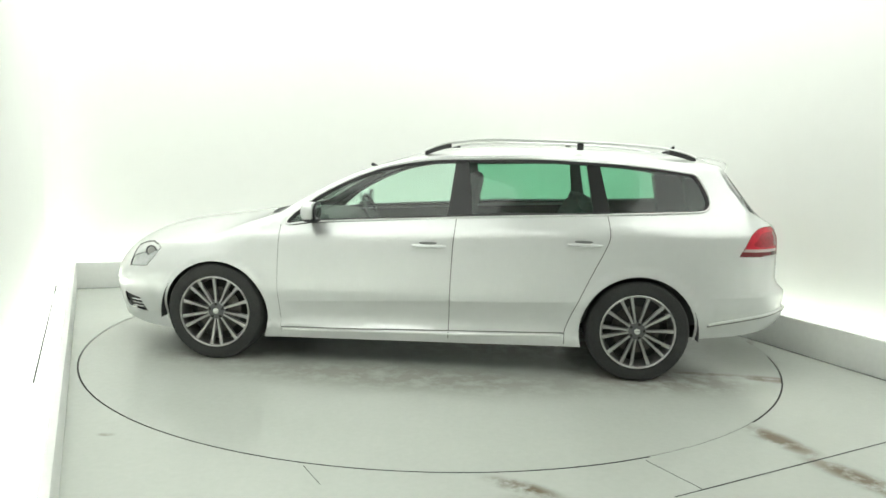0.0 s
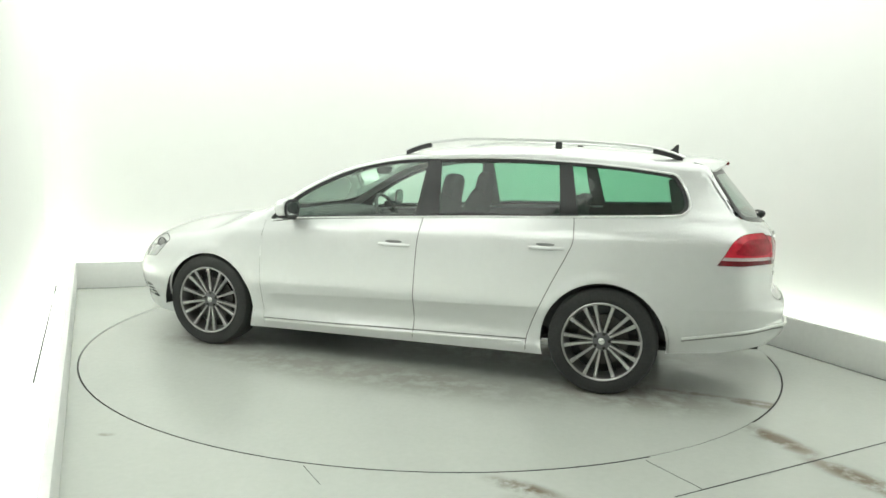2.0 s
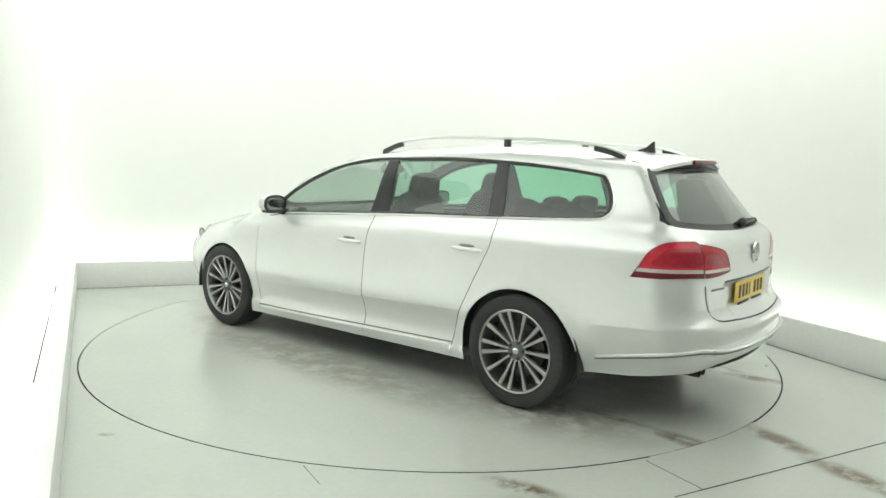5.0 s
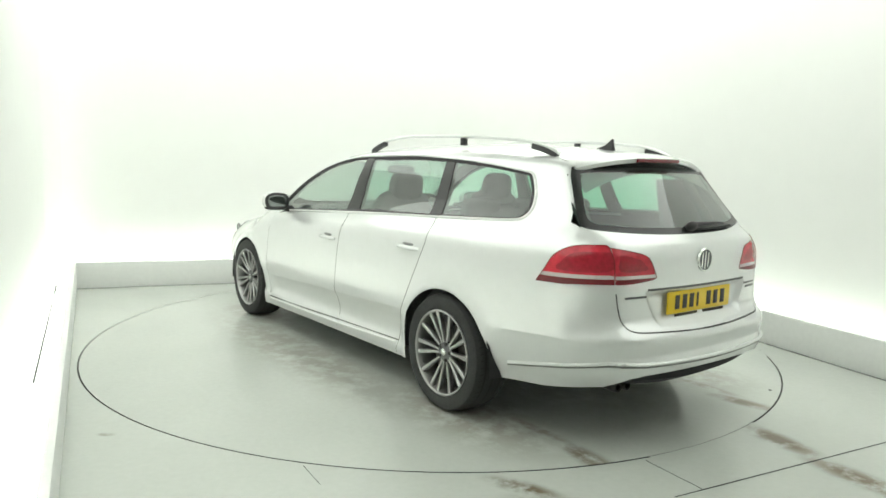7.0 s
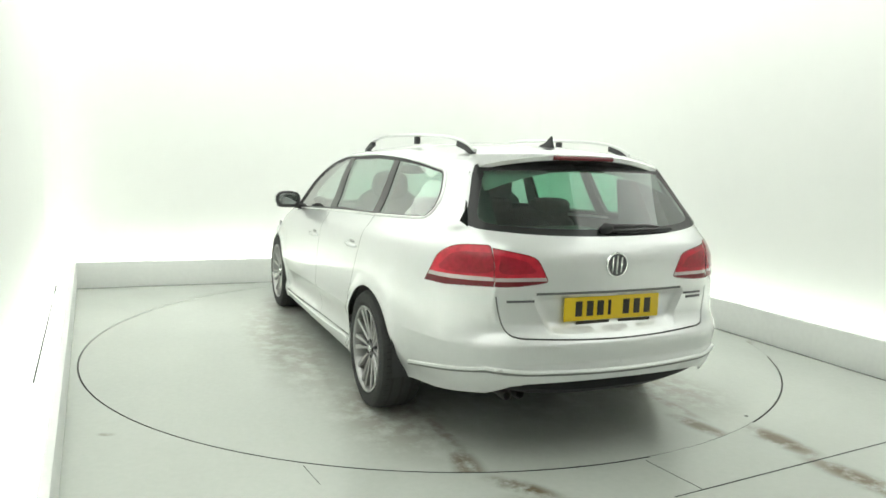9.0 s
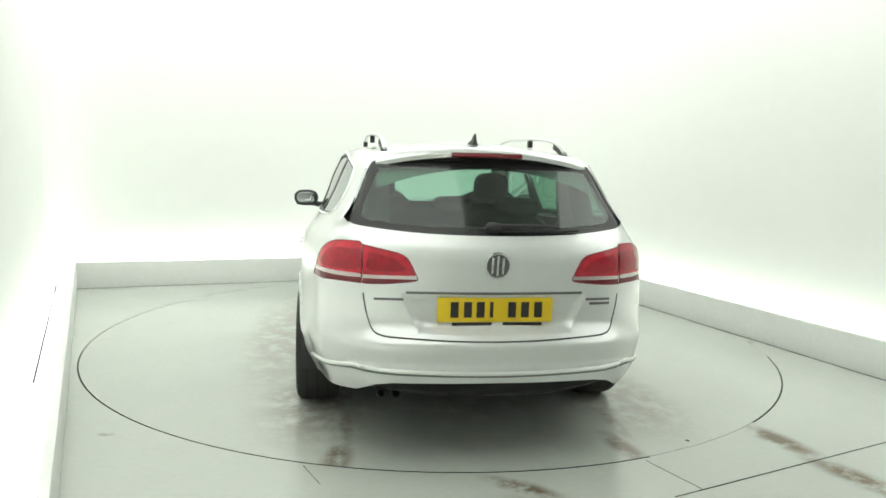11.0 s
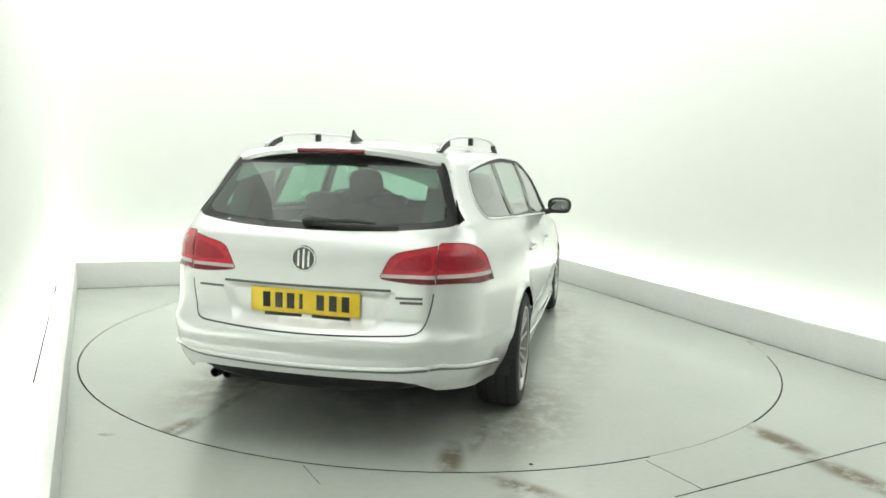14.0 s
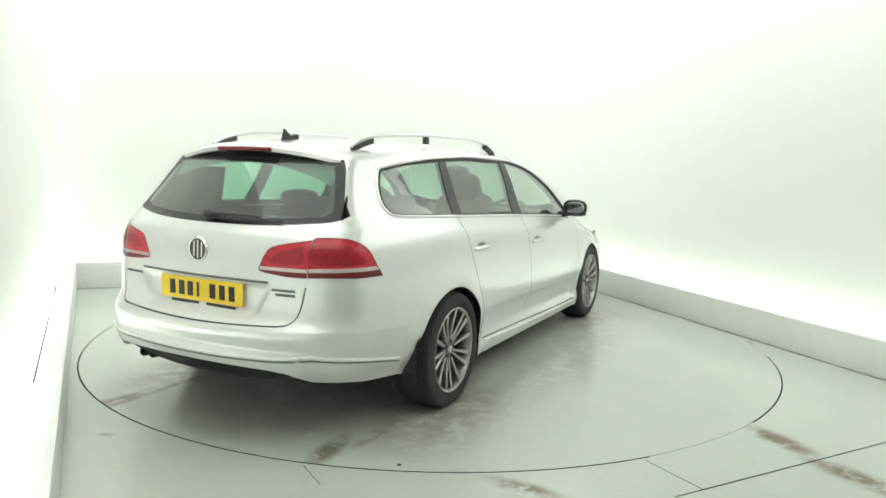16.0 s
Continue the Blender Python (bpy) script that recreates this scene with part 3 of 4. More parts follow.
def body(car):
    seam = seam_side()
    keep = (seam[:, 1] >= REAR_SPLIT(seam[:, 2])) | (seam[:, 0] > 0)
    keep &= (seam[:, 1] >= FRONT_SPLIT) | (seam[:, 0] < 1)
    seam = seam[keep]
    z_r, z_f = seam[-1][2], seam[0][2]
    zr = np.linspace(0.318, z_r, 50)
    rear_edge = np.stack([rear_x(REAR_SPLIT(zr), zr), zr], 1)
    zf = np.linspace(z_f, 0.20, 30)
    front_edge = np.stack([front_x(np.full_like(zf, FRONT_SPLIT), zf), zf], 1)
    low = dense([(front_edge[-1][0], 0.20), (1.74, 0.165), (0.98, 0.165), (-0.97, 0.200), (-1.705, 0.262), (-1.967, 0.280), (rear_edge[0][0], 0.318)], 0.03)
    outline = np.vstack([low[:-1], rear_edge[:-1], seam[::-1][:, [0, 2]][:-1], front_edge[:-1]])
    arches = [circle(HUB_F, 0.298, 0.352), circle(HUB_R, 0.303, 0.362)]
    dlo = smooth_line(DLO, 0.025, True)
    za = np.linspace(0.20, 0.90, 30)
    zb = np.linspace(0.215, 0.985, 30)
    zc = np.linspace(0.215, 1.03, 40)
    gap_a = np.stack([GAP_A(za), za], 1)
    gap_b = np.stack([GAP_B(zb), zb], 1)
    gap_c = np.stack([GAP_C(zc), zc], 1)
    xs = np.linspace(0.915, -0.905, 60)
    gap_s = np.stack([xs, SILL(xs)], 1)
    gaps = [widen(gap_a, 0.0028), widen(gap_b, 0.005), widen(gap_c, 0.005), widen(gap_s, 0.007)]
    bump = dense([(-1.68, 0.560), (-1.9, 0.568), (-2.16, 0.575), (rear_edge[np.searchsorted(zr, 0.577)][0] + 0.004, 0.577)], 0.03)
    lamp = smooth_line([(-1.962, 0.803), (-2.000, 0.865), (-2.035, 0.930), (-2.080, 0.968), (-2.130, 0.982), (-2.20, 0.985)], 0.015)
    back = np.array([(rear_x(np.array([REAR_SPLIT(z)]), np.array([z]))[0] + 0.001, z) for z in np.linspace(0.978, 0.808, 10)])
    lamp = np.vstack([lamp[lamp[:, 0] > back[0][0] + 0.008], back, [(-2.1, 0.803)]])
    chamber = smooth_line([(-2.060, 0.868), (-2.074, 0.900), (-2.098, 0.934), (-2.130, 0.950), (-2.190, 0.954), (-2.232, 0.952), (-2.238, 0.940), (-2.238, 0.868)], 0.012, True)
    head = dense([(1.992, 0.700), (1.92, 0.730), (1.86, 0.739), (1.80, 0.728), (1.766, 0.708), (1.795, 0.655), (1.842, 0.594), (1.995, 0.578)], 0.02, True)
    zk = np.linspace(1.090, 1.300, 14)
    wrap = rear_x(REAR_SPLIT(zk), zk) + 0.010
    flank = np.vstack([np.stack([wrap, zk], 1), [(-2.15, 1.300), (-2.4, 1.095)]])
    fog = dense([(2.06, 0.392), (1.915, 0.368), (1.880, 0.268), (2.06, 0.285)], 0.02, True)
    cuts = [np.array([p for p in dense([(-1.9, zz), (-2.4, zz)], 0.012) if inside(lamp, np.array([p]))[0]]) for zz in (0.832, 0.850)]
    for lift in (0.004, -0.004):
        xs_ = np.linspace(0.90, -0.96, 90)
        xs_ = xs_[np.abs(xs_ - GAP_B(CREASE(xs_))) > 0.012]
        xs_ = xs_[(np.abs(xs_ - GAP_C(CREASE(xs_))) > 0.03) & (xs_ > GAP_C(CREASE(xs_)))]
        for piece in (xs_[xs_ > -0.17], xs_[xs_ < -0.19]):
            cuts.append(np.stack([piece, CREASE(piece) + lift], 1))
        xs_ = np.linspace(-1.80, -2.22, 22)
        cuts.append(np.stack([xs_, CREASE(xs_) + lift], 1))
    posts = [((-0.135, 0.95), (-0.185, 1.40)), ((-0.305, 0.95), (-0.255, 1.40)), ((-1.065, 1.0), (-1.010, 1.40)), ((-1.175, 1.0), (-1.085, 1.40))]
    cuts += [np.array([p for p in dense([p0, p1], 0.012) if inside(dlo, np.array([p]))[0]]) for p0, p1 in posts]
    v, f, c = net([outline] + arches + [dlo, lamp, chamber, head, fog, flank] + gaps, cuts, 0.034)
    gone = inside(arches[0], c) | inside(arches[1], c)
    in_gap = np.zeros(len(c), bool)
    for g in gaps:
        in_gap |= inside(g, c)
    in_dlo, in_lamp, in_head, in_fog = inside(dlo, c), inside(lamp, c), inside(head, c), inside(fog, c)
    in_flank = inside(flank, c)
    plain = ~(gone | in_dlo | in_lamp | in_head | in_gap | in_fog | in_flank)
    x, z = c[:, 0], c[:, 1]
    below = z < BELT(x)
    sill = plain & (x < 0.93) & (x > -0.93) & (z < SILL(x))
    fdoor = plain & below & (x < GAP_A(z)) & (x > GAP_B(z)) & (z > SILL(x))
    rdoor = plain & below & (x < GAP_B(z)) & (x > GAP_C(z)) & (z > SILL(x))
    fender = plain & (x > GAP_A(z)) & (x > 0.6) & (z < BELT(x) + 0.4) & (z < 0.9 + 0 * x) & ~sill & (x > 0.9)
    bumper = plain & (x < -1.4) & (z < np.interp(x, bump[::-1, 0], bump[::-1, 1]))
    rest = plain & ~(sill | fdoor | rdoor | fender | bumper)
    for s in (1, -1):
        def add(name, sel, mat, parent=car, label="", sink=0.0):
            return panel(name, v, f[sel], side_at, mat, parent, "side", s, label, sink)
        add("body_side", rest & (x < 0.2), PAINT)
        add("windscreen_pillar", rest & (x >= 0.2), PAINT)
        add("front_wing", fender, PAINT)
        door_f = add("front_door", fdoor, PAINT)
        door_r = add("rear_door", rdoor, PAINT)
        add("side_sill", sill, PAINT)
        add("rear_bumper_corner", bumper, PAINT)
        add("door_seal", in_gap, SEAL, sink=0.006, label="dark shut lines between the panels")
        add("headlamp", in_head, HEAD_LENS, label="clear headlamp lens", sink=0.004)
        add("rear_window_flank", in_flank, TRIM_BLACK, label="black wrapped edge of the rear window")
        add("fog_lamp_grille", in_fog, PLASTIC, label="black slatted fog lamp grille", sink=0.012)
        for zf_ in (0.300, 0.325, 0.350):
            xs_ = np.linspace(1.905, 1.992, 8)
            part("grille_bar", tube(side_at(np.stack([xs_, np.full_like(xs_, zf_)], 1)) * np.array([1, s, 1.0]), 0.0038, 6), BRIGHT, car, "thin chrome grille bar")
        edge = side_at(np.vstack([head, head[:1]]))
        part("headlamp_seal", tube(edge * np.array([1, s, 1.0]), 0.0022, 5), PLASTIC, car, "dark edge of the headlamp")
        pr = side_at(np.array([[1.832, 0.684]]))[0]
        part("projector", rounded(pr[0], s * (pr[1] + 0.002), pr[2], 0.027, 0.006, 0.027, 2.2, 20, 10), ALLOY, car, "round headlamp projector")
        part("projector_ring", tube([(pr[0] + 0.034 * math.cos(a), s * (pr[1] + 0.003 + 0.25 * 0.034 * max(-math.cos(a), 0) * 0.1), pr[2] + 0.034 * math.sin(a)) for a in np.linspace(0, 2 * math.pi, 25)[:-1]], 0.0055, 6, True), ALLOY_DARK, car, "dark ring round the projector")
        brow = side_at(dense([(1.985, 0.703), (1.92, 0.7285), (1.86, 0.737), (1.805, 0.727)], 0.015))
        part("headlamp_brow", tube(brow * np.array([1, s, 1.0]), 0.0055, 6), ALLOY_DARK, car, "dark upper edge of the headlamp")
        white = in_lamp & (z > 0.832) & (z < 0.850)
        foot = in_lamp & (z <= 0.832)
        deep = in_lamp & inside(chamber, c)
        add("lamp_chamber", deep, DEEP_RED, car, "deep red inner part of the tail lamp")
        add("tail_lamp", in_lamp & ~white & ~foot & ~deep, RED_LENS, label="red tail lamp on the rear wing")
        add("reversing_lens", white, CLEAR_LENS, car, "clear reversing lens strip")
        add("lower_lens", foot, DARK_RED, car, "dark red lower lens")
        edge = side_at(np.vstack([lamp, lamp[:1]]))
        part("lamp_seal", tube(edge * np.array([1, s, 1.0]), 0.0022, 5), DARK_RED, car, "dark edge of the tail lamp")
        # windows
        b1, b2, c1, c2 = (half_plane(p0, p1, c) for p0, p1 in posts)
        add("window", in_dlo & ~b1, WINDOW, door_f, "clear front door window", 0.006)
        add("pillar_cover", in_dlo & b1 & ~b2, TRIM_BLACK, car, "gloss black pillar cover", 0.002)
        add("window", in_dlo & b2 & ~c1, WINDOW_SIDE, door_r, "green-tinted rear door window", 0.006)
        add("pillar_cover", in_dlo & c1 & ~c2, TRIM_BLACK, car, "gloss black pillar cover", 0.002)
        add("quarter_window", in_dlo & c2, WINDOW_SIDE, car, "green-tinted rear quarter window", 0.006)
        add("pillar_lining", rest & (x < 0.2) & (z > BELT(x) - 0.06), CABIN, car, "dark inner lining of the rear pillar", 0.024)
        add("pillar_lining", rest & (x >= 0.2) & (z > BELT(x) - 0.06), CABIN, car, "dark inner lining of the windscreen pillar", 0.024)
        add("pillar_lining", in_dlo & b1 & ~b2, CABIN, car, "dark inner lining of the door pillar", 0.03)
        add("pillar_lining", in_dlo & c1 & ~c2, CABIN, car, "dark inner lining of the door pillar", 0.03)
        ring = side_at(dlo)
        nrm = normal_at(ring)
        flip = np.array([1, s, 1.0])
        part("window_trim", tube((ring + nrm * 0.001) * flip, 0.0075, 6, True), BRIGHT, car, "bright chrome window surround")
        inner = ring - nrm * 0.008
        mid = inner.mean(0)
        rub = inner + (mid - inner) / np.linalg.norm(mid - inner, axis=1)[:, None] * 0.016
        part("window_seal", tube(rub * flip, 0.015, 6, True), PLASTIC, car, "black rubber window seal")
        # chrome strips on the sill and the bumper corner
        xs_ = np.linspace(0.90, -0.88, 40)
        st = side_at(np.stack([xs_, SILL(xs_) - 0.016], 1)) + np.array([0, 0.003, 0])
        part("sill_strip", tube(st * flip, 0.0065, 6), BRIGHT, car, "thin chrome strip along the sill")
        xe = float(rear_x(np.array([float(REAR_SPLIT(0.45))]), np.array([0.452]))[0])
        xs_ = np.linspace(-1.80, xe, 30)
        zs_ = 0.367 + (xs_ + 1.80) / (xe + 1.80) * 0.085
        st = side_at(np.stack([xs_, zs_], 1))
        st = st + normal_at(st) * 0.003
        part("bumper_strip", tube(st * flip, 0.0085, 6), BRIGHT, car, "thin chrome strip round the bumper")
        part("bumper_groove", tube((st - np.array([0, 0, 0.0125]) - normal_at(st) * 0.004) * flip, 0.006, 6), RECESS, car, "dark groove below the chrome strip")
        # wheel well liners
        for hx, hz, r in ((HUB_F, 0.298, 0.368), (HUB_R, 0.303, 0.378)):
            bm = bmesh.new()
            n, rows = 40, []
            for yy in (0.885, 0.55):
                if hx < 0:
                    yy = yy - 0.012 if yy > 0.8 else yy
                rows.append([bm.verts.new((hx + r * math.cos(a), s * yy, hz + r * math.sin(a))) for a in np.linspace(-0.10, math.pi + 0.10, n)])
            for k in range(n - 1):
                bm.faces.new((rows[0][k], rows[0][k + 1], rows[1][k + 1], rows[1][k]))
            hub = bm.verts.new((hx, s * 0.55, hz - 0.1))
            for k in range(n - 1):
                bm.faces.new((rows[1][k], rows[1][k + 1], hub))
            part("wheel_arch_liner", bm, PLASTIC, car, "black wheel arch liner")
        # door handles
        for hx, hz in ((-0.036, 0.807), (-1.005, 0.852)):
            xs_ = np.linspace(hx + 0.105, hx - 0.105, 14)
            base = side_at(np.stack([xs_, np.full_like(xs_, hz - 0.004)], 1))
            rise = np.sin(np.linspace(0, math.pi, 14)) ** 0.5
            bar = base + np.stack([0 * rise, 0.004 + 0.016 * rise, 0 * rise], 1)
            part("door_handle", tube(bar * flip, [0.007 + 0.005 * q for q in rise], 10, flat=1.0), PAINT, door_f if hx > -0.5 else door_r)
            # grey cushion that paints in the shade behind the handle
            cup = rounded(hx + 0.005, s * (float(side_y([hx], [hz + 0.012])[0]) - 0.004), hz + 0.014, 0.062, 0.007, 0.010, 2.5, 16, 8)
            part("handle_recess", cup, RECESS, door_f if hx > -0.5 else door_r, "grey recess behind the handle, its shade put into the colour")

    # tail
    rt = seam_end(rear_at, -1, float(seam[-1][1]))
    low = dense([(0, 0.388), (0.46, 0.386), (0.53, 0.372), (0.58, 0.340), (0.605, 0.322), (float(REAR_SPLIT(0.318)), 0.318)], 0.025)
    side = np.stack([REAR_SPLIT(zr), zr], 1)
    outline = np.vstack([low[:-1], side[:-1], rt[::-1][:, [1, 2]][:-1], dense([(0, rt[0][2]), (0, 0.385)], 0.03)[:-1]])
    pane = smooth_line([(0.0, 1.020), (0.20, 1.022), (0.39, 1.029), (0.57, 1.043), (0.632, 1.054), (0.652, 1.076), (0.622, 1.15), (0.576, 1.25), (0.545, 1.315), (0.50, 1.346), (0.25, 1.362), (0.0, 1.366)], 0.025)
    pane[:, 0] = np.maximum(pane[:, 0], 0)
    rim = (pane[:, 1] > 1.070) & (pane[:, 1] < 1.318) & (pane[:, 0] > 0.45)
    pane[rim, 0] = REAR_SPLIT(pane[rim, 1]) - 0.0015
    clear = smooth_line([(0.0, 1.052), (0.30, 1.056), (0.53, 1.070), (0.582, 1.084), (0.594, 1.11), (0.565, 1.18), (0.532, 1.255), (0.505, 1.295), (0.46, 1.310), (0.0, 1.318)], 0.025)
    clear[:, 0] = np.maximum(clear[:, 0], 0)
    inner_lamp = smooth_line([(0.5885, 0.973), (0.50, 0.957), (0.415, 0.936), (0.385, 0.905), (0.357, 0.850), (0.350, 0.832), (0.37, 0.822), (0.48, 0.810), (0.5885, 0.807)], 0.015)
    chamber = smooth_line([(0.562, 0.868), (0.564, 0.930), (0.555, 0.942), (0.50, 0.931), (0.445, 0.914), (0.420, 0.890), (0.410, 0.868)], 0.012, True)
    gate = smooth_line([(0.588, 0.80), (0.578, 0.72), (0.560, 0.645), (0.540, 0.605), (0.50, 0.588), (0.40, 0.581), (0.20, 0.573), (0.0, 0.570)], 0.02)
    gate_gap = widen(gate[gate[:, 0] < 0.586], 0.006)
    gate_gap[:, 0] = np.maximum(gate_gap[:, 0], 0.0)
    recess = smooth_line([(0.0, 0.770), (0.42, 0.770), (0.425, 0.762), (0.345, 0.605), (0.325, 0.597), (0.0, 0.590)], 0.02)
    recess[:, 0] = np.maximum(recess[:, 0], 0)
    recess_in = smooth_line([(0.0, 0.738), (0.378, 0.738), (0.325, 0.635), (0.0, 0.623)], 0.015)
    recess_in[:, 0] = np.maximum(recess_in[:, 0], 0)
    cuts = [np.array([p for p in dense([(0.34, zz), (0.60, zz)], 0.012) if inside(inner_lamp, np.array([p]))[0]]) for zz in (0.830, 0.846)]
    v, f, c = net([outline, pane, clear, inner_lamp, chamber, gate_gap, recess, recess_in], cuts, 0.017)
    in_pane, in_lamp, in_gap, in_rec = (inside(q, c) for q in (pane, inner_lamp, gate_gap, recess))
    plain = ~(in_pane | in_lamp | in_gap)
    gy, gz = gate[::-1, 0], gate[::-1, 1]
    bumper = plain & (c[:, 1] < np.interp(c[:, 0], gy, gz))

    def dished(q):
        p = rear_at(q)
        ins = inside(recess, q)
        rim = dense(recess, 0.003)
        d = np.sqrt(((q[:, None] - rim[None]) ** 2).sum(2)).min(1)
        p[:, 0] += np.where(ins, 0.023 * step(d, 0.0, 0.034), 0)
        return p

    def add(name, sel, mat, parent=car, label="", sink=0.0, at=rear_at):
        return panel(name, v, f[sel], at, mat, parent, "rear", 1, label, sink, True)
    lid = add("tailgate", plain & ~bumper & ~in_rec, PAINT)
    q = panel("plate_recess", v, f[plain & ~bumper & in_rec], dished, PAINT, lid, "rear", 1, "", 0.0, True)
    q.data.normals_split_custom_set_from_vertices([(0, 0, 0)] * len(q.data.vertices))
    add("rear_bumper", bumper, PAINT)
    add("tailgate_seal", in_gap, SEAL, sink=0.008, label="dark shut line round the tailgate")
    in_clear = inside(clear, c)
    add("rear_window", in_clear, WINDOW_REAR, lid, "green-tinted rear window", 0.003)
    add("rear_window_border", in_pane & ~in_clear, TRIM_BLACK, lid, "black printed border of the rear window", 0.003)
    white = in_lamp & (c[:, 1] > 0.830) & (c[:, 1] < 0.846)
    foot = in_lamp & (c[:, 1] <= 0.830)
    for s in (1, -1):
        deep = in_lamp & inside(chamber, c)
        panel("lamp_chamber", v, f[deep], rear_at, DEEP_RED, lid, "rear", s, "deep red inner part of the tail lamp")
        panel("tailgate_lamp", v, f[in_lamp & ~white & ~foot & ~deep], rear_at, RED_LENS, lid, "rear", s, "red tail lamp on the tailgate")
        panel("reversing_lens", v, f[white], rear_at, CLEAR_LENS, lid, "rear", s, "clear reversing lens strip")
        panel("lower_lens", v, f[foot], rear_at, DARK_RED, lid, "rear", s, "dark red lower lens")
    panel("tailgate_lining", v, f[plain & ~bumper & (c[:, 1] > 0.93)], rear_at, CABIN, lid, "rear", 1, "dark inner lining of the tailgate", 0.022, True)
    ys = np.linspace(-0.63, 0.63, 45)
    zz = 0.434 + 0.018 * (ys / 0.63) ** 2
    st = rear_at(np.stack([np.abs(ys), zz], 1))
    nn = normal_at(st)
    nn[:, 1] *= np.sign(ys)
    st[:, 1] = ys
    part("bumper_strip", tube(st + nn * 0.003, 0.0088, 6), BRIGHT, car, "thin chrome strip across the bumper")
    part("bumper_groove", tube(st - nn * 0.003 - np.array([0, 0, 0.013]), 0.0065, 6), RECESS, car, "dark groove below the chrome strip")
    for s in (1, -1):
        edge = rear_at(np.vstack([inner_lamp, inner_lamp[:1]]))
        part("lamp_seal", tube(edge * np.array([1, s, 1.0]), 0.0022, 5), DARK_RED, lid, "dark edge of the tail lamp")
    # nose
    ft = seam_end(front_at, 1, float(seam[0][1]))
    low = dense([(0, 0.20), (FRONT_SPLIT, 0.20)], 0.05)
    zz = np.linspace(0.20, z_f, 24)
    outline = np.vstack([low[:-1], np.stack([np.full_like(zz, FRONT_SPLIT), zz], 1)[:-1], ft[::-1][:, [1, 2]][:-1], dense([(0, ft[0][2]), (0, 0.20)], 0.05)[:-1]])
    grille = np.array([(0, 0.60), (0.5, 0.60), (0.5, 0.68), (0, 0.68)])
    intake = np.array([(0, 0.27), (0.56, 0.275), (0.605, 0.39), (0, 0.38)])
    v, f, c = net([outline, grille, intake], [], 0.04)
    dark = inside(grille, c) | inside(intake, c)
    panel("front_bumper", v, f[~dark], front_at, PAINT, car, "front", 1, "", 0.0, True)
    panel("grille", v, f[dark], front_at, TRIM_BLACK, car, "front", 1, "black radiator grille", 0.01, True)
    # bonnet, windscreen and roof
    outline = np.vstack([seam[:-1, :2], rt[::-1][:, :2][:-1], dense([(rt[0][0], 0), (ft[0][0], 0)], 0.04)[:-1], ft[:, :2][:-1]])
    screen = smooth_line([(1.06, 0.0), (1.03, 0.30), (0.98, 0.52), (0.92, 0.64), (0.84, 0.655), (0.55, 0.585), (0.22, 0.525), (0.17, 0.40), (0.19, 0.0)], 0.03)
    screen[:, 1] = np.maximum(screen[:, 1], 0)
    cowl = smooth_line([(1.17, 0.0), (1.14, 0.30), (1.08, 0.55), (1.00, 0.66), (0.92, 0.645), (0.98, 0.525), (1.03, 0.305), (1.062, 0.0)], 0.03)
    cowl[:, 1] = np.maximum(cowl[:, 1], 0)
    v, f, c = net([outline, screen, cowl], [], 0.04)
    in_s, in_c = inside(screen, c), inside(cowl, c)
    hood = (c[:, 0] > 0.95) & ~in_s & ~in_c
    panel("bonnet", v, f[hood], top_at, PAINT, car, "top", 1, "", 0.0, True)
    panel("roof", v, f[~hood & ~in_s & ~in_c], top_at, PAINT, car, "top", 1, "", 0.0, True)
    panel("windscreen", v, f[in_s], top_at, WINDSCREEN, car, "top", 1, "clear windscreen", 0.004, True)
    panel("scuttle", v, f[in_c], top_at, PLASTIC, car, "top", 1, "black plastic scuttle panel", 0.006, True)
    return lid


